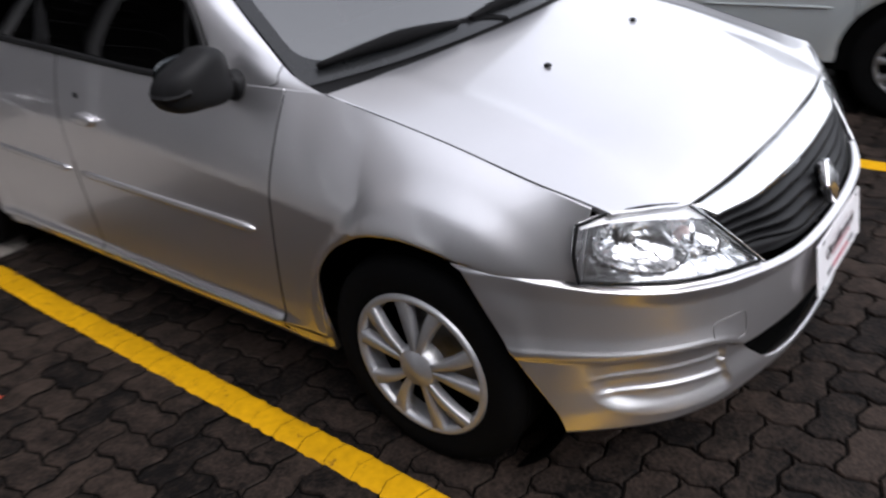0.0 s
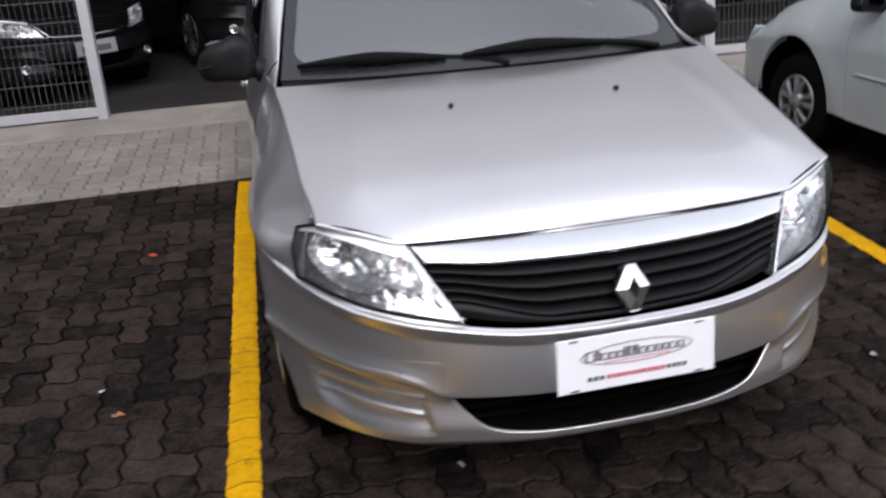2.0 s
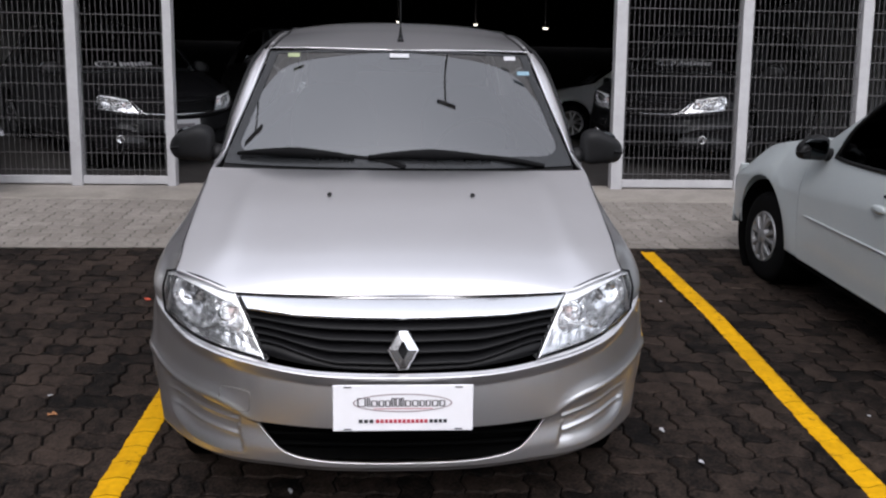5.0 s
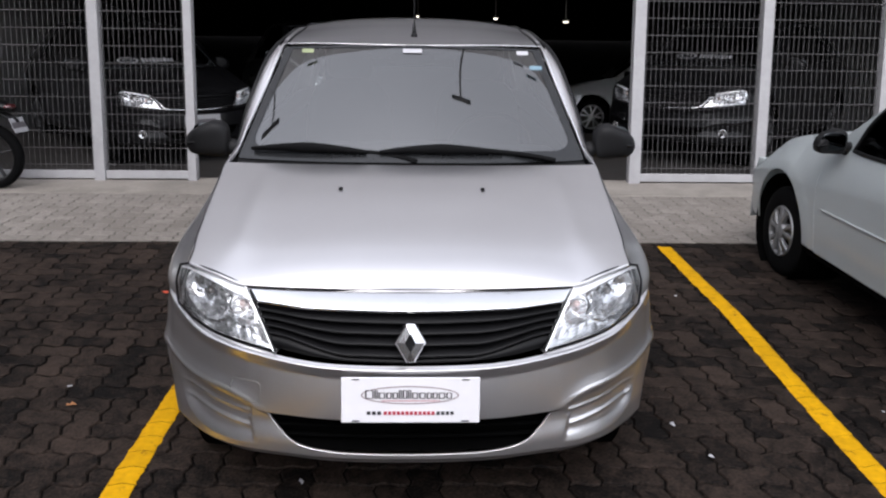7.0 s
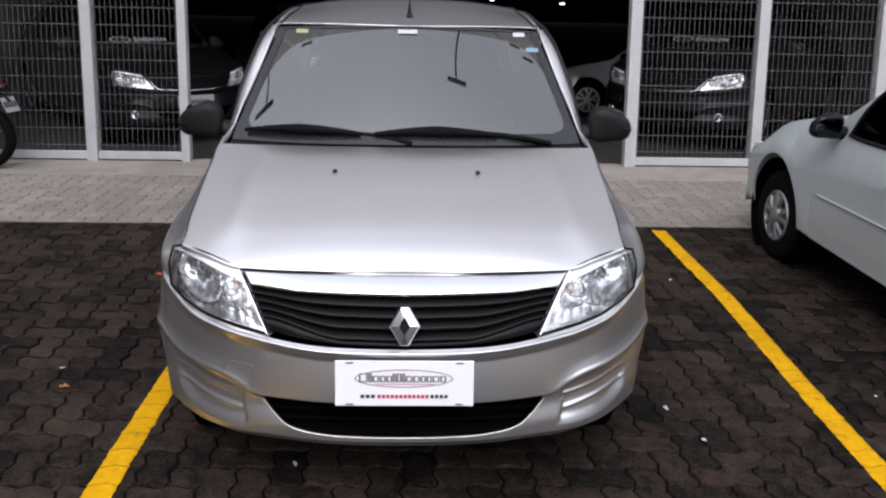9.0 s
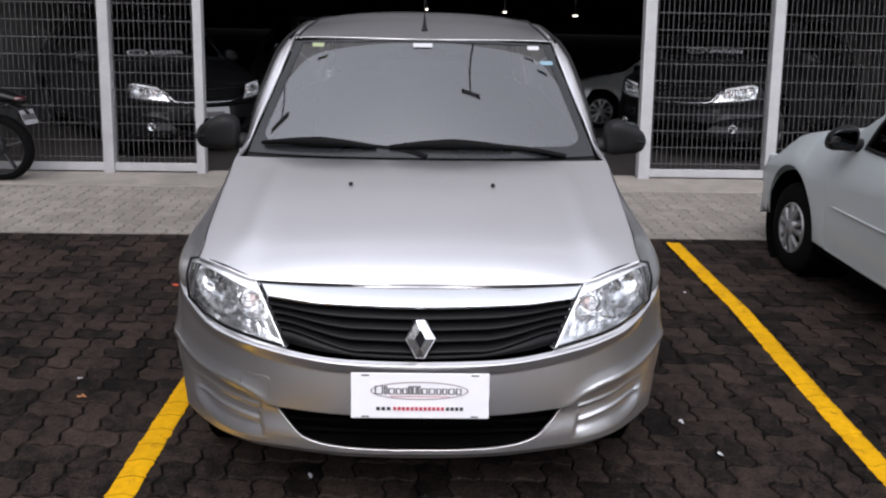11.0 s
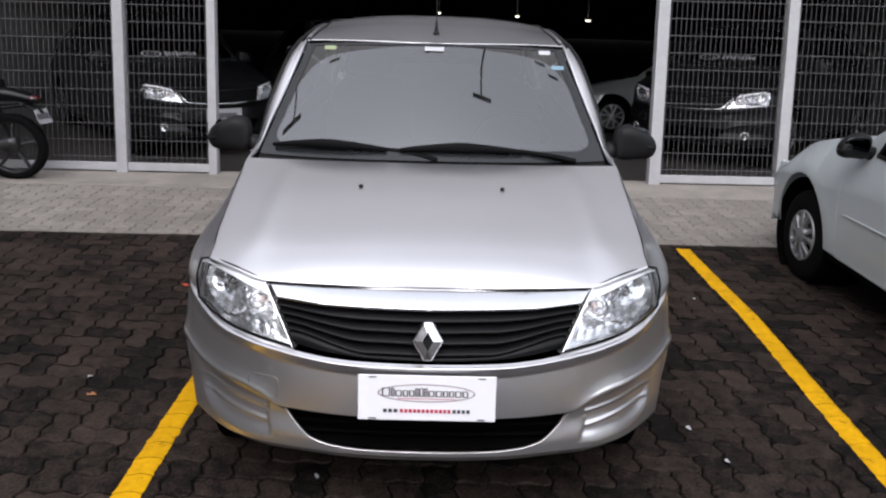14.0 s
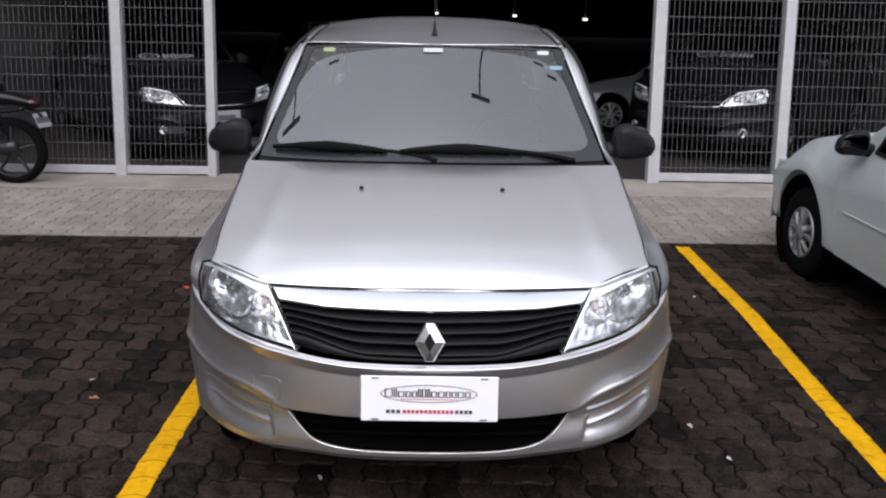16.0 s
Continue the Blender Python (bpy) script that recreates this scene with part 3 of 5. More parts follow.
def headlight(car, sign, paint):
    n, m = 72, 48
    bottom = path3([(.400, .064, .587), (.5, .104, .598), (.6, .164, .608), (.68, .240, .621), (.756, .339, .635)], n)
    top = path3([(.504, .203, .745), (.57, .230, .764), (.63, .260, .778), (.688, .298, .782), (.742, .350, .765)], n)
    left = path3([bottom[0], (.452, .134, .668), top[0]], m)
    right = path3([bottom[-1], (.760, .347, .700), top[-1]], m)
    P = coons(bottom, top, left, right, .016, (.45, -.85, .25))
    flip = np.array([sign, 1, 1])
    root = new("headlight")
    root.parent = car
    tagged(root, "clear headlight with chrome reflector bowls")
    sheet("lens", P * flip, LENS, root, flip=sign < 0, label="clear plastic headlight lens").visible_shadow = False
    # the reflector housing behind the lens, with two bowls
    back = coons(bottom, top, left, right, -.006, (.45, -.85, .25))
    inward = np.array([-.35, .85, -.05])
    u, v = np.linspace(0, 1, n)[None], np.linspace(0, 1, m)[:, None]
    edge = np.minimum(np.minimum(u, 1 - u) * 5, np.minimum(v, 1 - v) * 5).clip(0, 1)
    bowl1 = np.maximum(0, 1 - ((u - .60) / .27) ** 2 - ((v - .54) / .40) ** 2)
    bowl2 = np.maximum(0, 1 - ((u - .23) / .15) ** 2 - ((v - .56) / .30) ** 2)
    depth = .015 + .005 * edge + .048 * bowl1 ** .7 + .030 * bowl2 ** .7 + .0012 * np.sin(u * 75) * (v < .26) * edge
    rim1 = np.exp(-((((u - .60) / .27) ** 2 + ((v - .54) / .40) ** 2 - 1) / .16) ** 2)
    rim2 = np.exp(-((((u - .23) / .15) ** 2 + ((v - .56) / .30) ** 2 - 1) / .22) ** 2)
    turn1, turn2 = np.arctan2((v - .54) / .40, (u - .60) / .27), np.arctan2((v - .56) / .30, (u - .23) / .15)
    depth = depth - .006 * (rim1 + rim2) * edge + .0022 * np.sin(7 * turn1 + 1) * bowl1**.5 + .0012 * np.sin(9 * turn2) * bowl2**.5
    # upright flutes over the bowl, small facets below it, steps at the outer end
    rng = np.random.RandomState(7)
    cells = rng.uniform(-1, 1, (m // 4 + 1, n // 4 + 1)).repeat(4, 0).repeat(4, 1)[:m, :n]
    depth = depth + .0016 * ((u * 13) % 1.0 - .5) * (v > .54) * (bowl1 > .05) + .0015 * cells * (v < .46) * edge + .0024 * ((v * 7) % 1.0 - .5) * (u > .84) * edge
    R = back + depth[..., None] * inward
    rf = sheet("reflector", R * flip, REFLECTOR, root, flip=sign < 0, label="chrome reflector with two bowls")
    rf.data.polygons.foreach_set("use_smooth", [False] * len(rf.data.polygons))
    c = R[int(.54 * (m - 1)), int(.60 * (n - 1))]
    lathe("bulb_socket", [(.0, .0), (.0, .013), (-.018, .015), (-.020, .022), (-.004, .024)], STEEL, root, m=pose(c[0] * sign, c[1], c[2], 0, 0, -100 if sign > 0 else -80), k=20)
    ring_c = R[int(.56 * (m - 1)), int(.23 * (n - 1))] - inward * .026
    lathe("indicator_ring", [(.0, .034), (.010, .033), (.012, .029), (.004, .027)], CHROME, root, m=pose(ring_c[0] * sign, ring_c[1], ring_c[2], 0, 0, -115 if sign > 0 else -65), k=32)
    # bright brow along the upper edge, wider towards the grille
    brow = []
    for q in (0, .35, .7, 1.0):
        vv = 1 - (1 - q) * np.linspace(.26, .08, n)
        base = np.array([[np.interp(vv[j], np.linspace(0, 1, m), back[:, j, c]) for c in range(3)] for j in range(n)])
        brow.append(base + (.003 + .012 * q) * inward)
    sheet("brow", np.array(brow)[:, 2:-2] * flip, BROW, root, flip=sign < 0, label="bright satin brow inside the lamp")
    for (iu, iv), rad, dep, material, nm in (((.60, .54), .011, .020, STEEL, "bulb"), ((.23, .56), .011, .012, AMBER, "indicator_bulb")):
        c = R[int(iv * (m - 1)), int(iu * (n - 1))] - inward * dep
        blob(nm, (c[0] * sign, c[1], c[2]), (rad, rad * 1.2, rad), 2.0, material, root, k=12)
    # painted shelf that joins the lamp to the bumper
    lip_row = bumper_half(1)[0][-1]
    xt = np.linspace(.39, lip_row[-1, 0] - .003, n)
    xt = .39 + (xt - .39) * np.linspace(0, 1, n) ** .05
    edge_row = np.stack([xt, np.interp(xt, lip_row[:, 0], lip_row[:, 1]), np.interp(xt, lip_row[:, 0], lip_row[:, 2]) - .002], 1)
    sheet("lamp_shelf", np.array([edge_row + (0, -.004, 0), bottom + (0, .004, -.006), bottom + (-.01, .03, -.004)]) * flip, paint, root, flip=sign < 0)
    # dark gasket round the lens
    ring = np.concatenate([bottom, right[1:], top[::-1][1:], left[::-1][1:]]) * flip
    g = tube_grid(ring + np.array([0, .004, 0]), .008, .008, 6, ends=False)
    sheet("gasket", g, PLASTIC, root, close=True)
    strip = np.concatenate([left * flip - np.array([sign * -.002, .004, -.001])])
    tube("chrome_edge", strip, .0045, .0035, CHROME, root, k=8)
    return root


def build_car(name, m, paint, label, plate="sign", front=True):
    car = thing(name, m, label, "car")
    body = new("body")
    body.parent = car
    # bumper
    smooth_nose = plate == "none"
    own = plate == "sign"
    if smooth_nose:
        xx = np.linspace(-.815, .815, 36)
        sheet("front_bumper", np.array([np.stack([xx, .030 - .10 * (1 - (xx / .815) ** 2) - d, np.full(36, z)], 1) for z, d in ((.215, -.03), (.3, .0), (.45, .01), (.6, .0), (.70, -.06), (.755, -.14))]), paint, body, thick=.01)
    if not smooth_nose:
        vs, fs = [], []
        for P in bumper_half(1, ribs=own):
            Q = np.concatenate([P[:, :0:-1] * (-1, 1, 1), P], 1)
            fs += [tuple(i + len(vs) for i in f) for f in grid_faces(*Q.shape[:2])]
            vs += [tuple(p) for p in Q.reshape(-1, 3)]
        skin = new("front_bumper", mesh("front_bumper", vs, fs, paint))
        bm = bmesh.new()
        bm.from_mesh(skin.data)
        bmesh.ops.remove_doubles(bm, verts=bm.verts, dist=.0001)
        bm.to_mesh(skin.data)
        bm.free()
        skin.parent = body
        md = skin.modifiers.new("thickness", "SOLIDIFY")
        md.thickness, md.offset = .010, -1
    # flanks
    bottom = .295 if smooth_nose else .205
    for sign in (1, -1):
        side_panel("fender", .02 if smooth_nose else .340, 1.2225, sign, paint, body, 150, sill=True, full=smooth_nose, bottom=bottom)
        d1 = side_panel("front_door", 1.2275, 2.2175, sign, paint, body, 60, sill=True, bottom=bottom)
        d2 = side_panel("rear_door", 2.2225, 3.10, sign, paint, body, 40, sill=True, bottom=bottom)
        side_panel("rear_wing", 3.106, 4.24, sign, paint, body, 50, bottom=bottom)
        # near-black tubes over the door seams draw the shade of the gaps
        for yg, za, zb in () if smooth_nose else ((1.225, .245, .955), (2.220, .245, .985)):
            zz = np.linspace(za, zb, 40)
            top_a = np.clip((zz - SHOULDER(yg)) / (TOP_Z(yg) - SHOULDER(yg)), 0, 1)
            low_x = (.055 - .030 * smooth(1.0, 1.2, yg)) * ((.62 - zz) / .42) ** 2 * (zz < .62)
            gx = WIDE(yg) - low_x + (TOP_X(yg) - WIDE(yg)) * top_a**1.45 + .020 * np.exp(-((zz - .275) / .016) ** 2) - .0012
            gy = yg - (.14 * (zz - .6) if yg < 2 else 0)
            tube("door_gap_shade", np.stack([sign * gx, gy * np.ones(40), zz], 1), .005, .0045, DARK, body, k=6)
        for d, ya, yb in ((d1, 1.305, 2.185), (d2, 2.255, 2.98)):
            ys = np.linspace(ya, yb, 24)
            p = np.stack([sign * (WIDE(ys) + .001), ys, .578 + .012 * (ys - 1.35)], 1)
            taper = np.minimum(1, 16 * np.minimum(np.linspace(0, 1, 24) + .03, 1.03 - np.linspace(0, 1, 24)))
            tube("side_moulding", p, .016 * taper, (.014 if smooth_nose else .026) * taper, paint, d, k=10, square=3, label="painted side moulding strip")
        for d, yh in ((d1, 2.05), (d2, 2.93)):
            xx = sign * (WIDE(yh) - .008)
            blob("handle_cup", (xx - sign * .002, yh, .790), (.012, .055, .030), 2.2, DARK if paint is BLACK_PAINT else paint, d, k=12)
            blob("door_handle", (xx + sign * .014, yh, .797), (.014, .058, .021), 2.5, paint, d, k=12, label="body-coloured flap door handle")
            if yh < 2.5:
                blob("keyhole", (xx + sign * .004, yh + .022, .872), (.006, .010, .010), 2, PLASTIC, d, k=8)
        # near-black lining behind the panels, shade put into its colour
        yy = np.linspace(1.15, 4.1, 30)
        lining = np.array([np.stack([sign * (np.minimum(WIDE(yy), TOP_X(yy) + q) - .035), yy, np.full(30, zz)], 1) for zz, q in ((.25, 1), (.6, 1), (.74, .09), (.90, .0))])
        sheet("lining", lining, DARK, body, flip=sign < 0)
        # wheel housings
        for c in (HUB_F, HUB_R):
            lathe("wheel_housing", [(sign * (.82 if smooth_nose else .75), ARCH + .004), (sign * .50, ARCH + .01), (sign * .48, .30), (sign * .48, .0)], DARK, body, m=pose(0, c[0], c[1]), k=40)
    # near-black tray under everything, shade put into its colour
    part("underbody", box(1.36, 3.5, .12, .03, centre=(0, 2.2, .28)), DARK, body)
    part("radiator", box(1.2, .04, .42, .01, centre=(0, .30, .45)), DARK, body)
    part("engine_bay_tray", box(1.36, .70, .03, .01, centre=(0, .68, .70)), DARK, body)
    # hood
    u, v = np.meshgrid(np.r_[-1, -.996, np.linspace(-.98, .98, 88), .996, 1], np.r_[np.linspace(0, .99, 60) ** 1.25, .997, 1])
    hood = sheet("hood", hood_point(u, v), paint, body, thick=.016)
    # thin dark tubes stand for the shade in the hood's side gaps
    for e in (-1, 1):
        line = hood_point(np.full(60, e * 1.0), np.linspace(.0, 1, 60)) + (e * .0035, 0, -.0015)
        tube("hood_gap", line, .0028, .0028, DARK, hood, k=6)
    for sx in (-.256, .256):
        z = float(hood_point(np.array([sx / .73]), np.array([.648]))[0, 2])
        blob("washer_nozzle", (sx, .703, z + .004), (.008, .011, .006), 2.2, PLASTIC, hood, "small black washer nozzle", k=10)
    if front:
        # chrome strip over the grille
        n = 60
        top = path3([(-.498, .197, .742), (-.3, .175, .7425), (0, .168, .7425), (.3, .175, .7425), (.498, .197, .742)], n)
        low = path3([(-.470, .152, .713), (-.3, .108, .706), (0, .090, .702), (.3, .108, .706), (.470, .152, .713)], n)
        Pc = coons(low, top, path3([low[0], top[0]], 8), path3([low[-1], top[-1]], 8), .006, (0, -.6, .8))
        sheet("chrome_strip", Pc, CHROME if own else paint, body, thick=.010, label="polished chrome strip over the grille" if own else "")
        # dark tube draws the shaded line between hood and strip
        tube("hood_seal", top + np.array([0, -.001, .003]), .0036, .0036, DARK, body, k=6)
        # grille: five blades between strip and bumper lip
        grille = new("grille")
        grille.parent = car
        tagged(grille, "satin black grille with wide curved blades")
        gl = path3([(-.468, .154, .707), (-.3, .110, .700), (0, .092, .696), (.3, .110, .700), (.468, .154, .707)], n)
        gb = path3([(-.402, .080, .589), (-.3, .045, .579), (-.15, .024, .571), (0, .018, .569), (.15, .024, .571), (.3, .045, .579), (.402, .080, .589)], n)
        back = np.array([0, .035, 0])
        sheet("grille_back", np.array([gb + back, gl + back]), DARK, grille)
        uu = np.linspace(-1, 1, n)
        # satin frame along the bumper, wider towards the lamps
        sweep = .24 * smooth(.42, .92, np.abs(uu))
        sheet("grille_frame", np.array([gb + (gl - gb) * (q * (.075 + sweep))[:, None] + (0, dep, 0) for q, dep in ((0, .012), (.12, .002), (.8, .006), (.95, .012), (1, .03))]), GLOSS_BLACK, grille)
        for k in range(4):
            v0, v1 = .10 + .225 * k, .10 + .225 * (k + 1) - .045
            rows = []
            for q, dep in ((0, .030), (.03, .008), (.10, .0), (.35, .004), (.7, .020), (1, .034)):
                t = v0 + (v1 - v0) * q
                t = (t + (1 - t) * (sweep + .02 * np.sin(np.abs(uu) * 9.0) * (np.abs(uu) > .35)))[:, None]
                p = gb + (gl - gb) * t
                p[:, 1] += dep
                rows.append(p)
            sheet("grille_blade", np.array(rows), GLOSS_BLACK, grille)
        # rhombus emblem
        if own:
            em = new("emblem")
            em.parent = car
            tagged(em, "chrome rhombus emblem on the grille")
            rh = lambda w, h, c: ((-c, h), (c, h), (w, 0), (c, -h), (-c, -h), (-w, 0))
            o, o2, i2, i = rh(.045, .056, .012), rh(.041, .052, .011), rh(.0155, .027, .001), rh(.0135, .024, .0008)
            vs = []
            for ringp, d in ((o, .022), (o, .004), (o2, .0005), (i2, -.0075), (i, .014)):
                vs += [(x, d, z) for x, z in ringp]
            fs = []
            for r in range(4):
                for k in range(6):
                    fs.append((r * 6 + k, r * 6 + (k + 1) % 6, (r + 1) * 6 + (k + 1) % 6, (r + 1) * 6 + k))
            eo = new("rhombus_frame", mesh("rhombus_frame", vs, fs, EMBLEM, False))
            eo.parent = em
            eo.matrix_basis = pose(0, .021, .634, -21)
            part("emblem_base", box(.05, .02, .09, .008), GLOSS_BLACK, em, m=pose(0, .050, .632, -16))
        else:
            tube("grille_surround", np.concatenate([gl[:1], gb[2:-2], gl[-1:]]) + (0, -.012, .006), .014, .012, CHROME, grille, k=8, label="bright chrome grille surround")
            for sx in (-.60, .60):
                lathe("fog_lamp", [(-.02, .0), (.0, .036), (.014, .044), (.020, .038), (.012, .030), (.002, .0)], REFLECTOR, body, m=pose(sx, .165, .335, 0, 0, -90 + (22 if sx > 0 else -22)), k=24, label="round fog lamp")
        # mouth below the plate
        mouth = new("lower_intake")
        mouth.parent = car
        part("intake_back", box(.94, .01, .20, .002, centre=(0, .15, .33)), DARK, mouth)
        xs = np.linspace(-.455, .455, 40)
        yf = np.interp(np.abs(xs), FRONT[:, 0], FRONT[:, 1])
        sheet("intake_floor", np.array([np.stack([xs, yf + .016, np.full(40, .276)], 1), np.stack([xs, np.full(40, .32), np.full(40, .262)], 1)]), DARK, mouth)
        # bars in the same near-black, which holds the mouth's shade
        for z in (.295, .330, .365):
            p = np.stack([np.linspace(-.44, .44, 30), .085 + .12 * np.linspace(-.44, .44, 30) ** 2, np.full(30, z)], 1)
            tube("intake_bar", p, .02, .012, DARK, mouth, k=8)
        for sign in (1, -1):
            headlight(car, sign, paint)
        # tow-eye cover lines on the bumper
        ang = np.linspace(0, 2 * np.pi, 41)
        sq = lambda t: np.sign(t) * np.abs(t) ** .35
        arc_at = lambda x: float(np.interp(x, FRONT[:, 0], np.linspace(0, 1, len(FRONT))))
        p = np.array([bumper_point(np.array([arc_at(.497 + .046 * sq(np.cos(t)))]), np.array([.448 + .033 * sq(np.sin(t))]))[0] for t in ang]) * np.array([-1, 1, 1])
        p[:, 1] -= .0004
        tube("tow_eye_cover_edge", p, .0018, .0018, STEEL, body, k=6, up=(0, 1, 0))
    # windscreen, cowl, wipers
    n = 50
    across = np.linspace(-1, 1, n)
    bot = np.stack([.715 * across, 1.005 + .144 * np.abs(across) ** 2.54, .972 - .010 * across**2], 1)
    top = np.stack([.596 * across, 1.62 + .127 * np.abs(across) ** 1.6, 1.395 - .019 * across**2], 1)
    rise = np.linspace(0, 1, 30)[:, None, None]
    bow = .020 * (1 - np.abs(across) ** 1.5)[None, :, None] * 4 * rise * (1 - rise)
    Pw = bot[None] * (1 - rise) + top[None] * rise + bow * np.array([0, -.6, .8])
    ws = sheet("windscreen", Pw, GLASS, car, label="tilted windscreen glass")
    ws.visible_shadow = False
    # printed border with rounded lower corners follows the glass
    def on_glass(u, v):
        c, r = (np.clip(u, -1, 1) + 1) / 2 * (n - 1), np.clip(v, 0, 1) * 29
        c0, r0 = np.minimum(c.astype(int), n - 2), np.minimum(r.astype(int), 28)
        fc, fr = (c - c0)[..., None], (r - r0)[..., None]
        p = (Pw[r0, c0] * (1 - fc) + Pw[r0, c0 + 1] * fc) * (1 - fr) + (Pw[r0 + 1, c0] * (1 - fc) + Pw[r0 + 1, c0 + 1] * fc) * fr
        return p + (0, -.0012, .0016)

    bend = np.linspace(0, np.pi / 2, 10)[1:-1]
    down = np.linspace(1, .20, 24)
    half_in = np.concatenate([np.stack([-.950 + .022 * (down - .2), down], 1), np.stack([-.840 - .11 * np.cos(bend), .195 - .11 * np.sin(bend)], 1), np.stack([np.linspace(-.84, 0, 26), np.full(26, .082)], 1)])
    half_out = np.concatenate([np.stack([np.full(24, -1.0), down], 1), np.stack([np.full(4, -1.0), np.linspace(.15, .0, 4)], 1), np.stack([np.linspace(-.99, -.86, 4), np.zeros(4)], 1), np.stack([np.linspace(-.84, 0, 26), np.zeros(26)], 1)])
    inner, outer = (np.concatenate([h, h[-2::-1] * (-1, 1)]) for h in (half_in, half_out))
    sheet("printed_border", np.array([on_glass(*(outer * (1 - q) + inner * q).T) for q in (0, .34, .67, 1)]), FRIT, ws, label="black printed border of the glass")
    across_top = np.linspace(-.95, .95, n)
    sheet("upper_border", np.array([on_glass(across_top, np.full(n, q)) for q in (.972, 1.0)]), FRIT, ws)
    cowl_front = hood_point(np.linspace(-.965, .965, n), np.full(n, 1.0)) + (0, -.01, -.020)
    sheet("cowl", np.array([cowl_front, .5 * (cowl_front + bot) + (0, 0, -.012), bot + (0, .02, .004)]), PLASTIC, body, label="black plastic cowl under the windscreen")
    for ends, arm in (((-.655, -.185), [(-.40, 1.075, 1.012), (-.2, 1.060, 1.006), (-.05, 1.035, .992), (.02, 1.015, .975)]), (((-.130, .365)), [(.12, 1.065, 1.016), (.32, 1.072, 1.010), (.48, 1.075, .993), (.58, 1.07, .975)])):
        w = tube("wiper_arm", path3(arm, 20), np.linspace(.020, .036, 20), .020, WIPER, body, k=8, label="black wiper arm")
        xs = np.linspace(ends[0], ends[1], 24)
        t = np.linspace(-1, 1, 24)
        zb = np.interp(xs, bot[:, 0], bot[:, 2])
        yb = np.interp(xs, bot[:, 0], bot[:, 1])
        q = np.stack([xs, yb + .030, zb + .038 + .014 * (1 - t**2)], 1)
        tube("wiper_blade", q, .020 + .010 * (1 - t**2), .016 + .028 * (1 - np.abs(t)), WIPER, w, k=10)
    # roof
    ny = 40
    ys = np.linspace(0, 1, ny) ** 1.6
    rows = []
    for t in ys:
        uu = np.linspace(-1, 1, n)
        y = (top[:, 1] * (1 - t) + (3.1 + .03 * uu**2) * t)
        half = pc([1.6, 1.73, 2.5, 3.2], [.606, .608, .606, .57])(1.73 + t * 1.4)
        zc = pc([1.62, 1.75, 1.9, 2.2, 2.6, 3.15], [1.397, 1.413, 1.432, 1.466, 1.498, 1.476])(y)
        drop = .020 + .026 * smooth(0, .5, t)
        rows.append(np.stack([uu * half, y, zc - drop * np.abs(uu) ** 2.6], -1))
    Pr = np.array(rows)
    roof = sheet("roof", Pr, paint, body, thick=.005)
    for c in (1, -2):
        tube("roof_moulding", Pr[:, c] + (0, 0, .002), .012, .008, PLASTIC, roof, k=8, label="black roof moulding strip")
    ant = new("antenna")
    ant.parent = car
    blob("antenna_foot", (.004, 1.86, 1.428), (.016, .030, .014), 2.3, PLASTIC, ant, k=10)
    tube("antenna_base", np.array([(.004, 1.862, 1.43), (.004, 1.878, 1.458), (.004, 1.895, 1.49)]), np.array([.026, .016, .008]), np.array([.026, .016, .008]), PLASTIC, ant, k=8, up=(1, 0, 0))
    tube("antenna_mast", np.array([(.004, 1.855, 1.43), (.004, 1.96, 1.60), (.004, 2.05, 1.74)]), .0045, .0045, PLASTIC, ant, k=6, up=(1, 0, 0))
    # pillars, rails and glass of the sides
    for s in (1, -1):
        a = path3([(s * .738, 1.05, .960), (s * .728, 1.15, .975), (s * .702, 1.29, 1.064), (s * .664, 1.47, 1.190), (s * .614, 1.72, 1.366), (s * .602, 1.90, 1.412), (s * .595, 2.4, 1.446), (s * .560, 3.1, 1.420), (s * .64, 3.45, 1.22), (s * .74, 3.75, 1.0)], 70)
        wr = np.interp(np.arange(70), [0, 5, 10, 24, 69], [.008, .012, .016, .020, .046])
        a = a + np.array([s * .002, 0, -.006])
        tube("roof_rail", a, wr, wr * .75, paint, body, k=14, square=2.6)
        # front pillar: one wide panel from the windscreen's edge to the side window
        win = path3([(s * .771, 1.44, .962), (s * .757, 1.462, 1.02), (s * .737, 1.50, 1.11), (s * .706, 1.585, 1.22), (s * .667, 1.72, 1.335), (s * .640, 1.83, 1.385)], 24)
        edge_in = path3([(s * .741, 1.05, .962), (s * .722, 1.17, .992), (s * .700, 1.29, 1.070), (s * .660, 1.47, 1.196), (s * .612, 1.72, 1.374)], 24)
        yy = np.linspace(1.05, 1.44, 16)
        q = 1 - .022 / (TOP_Z(yy) - SHOULDER(yy))
        foot = np.stack([s * (WIDE(yy) + (TOP_X(yy) - WIDE(yy)) * q**1.45 - .004), yy, TOP_Z(yy) - .022], 1)
        edge_in, win = np.concatenate([foot[:1], edge_in]), np.concatenate([foot[-1:], win])
        head = path3([edge_in[-1], (s * .628, 1.775, 1.384), win[-1]], 16)
        panel = coons(foot, head, edge_in, win, .007, (s, -.3, .3), 1.0)
        sheet("front_pillar", panel, paint, body, flip=s < 0, thick=.006)
        # shade of the pillar seam, drawn as a thin dark tube
        seam = path3([panel[0, 7], panel[1, 7], panel[2, 5], panel[4, 3], edge_in[6]], 12) + np.array([s * .0008, -.0003, .0005])
        tube("pillar_gap_shade", seam, .0028, .0028, DARK, body, k=6)
        win = win[1:]
        hi = path3([win[-1], (s * .603, 2.3, 1.44), (s * .590, 2.88, 1.425)], 40)
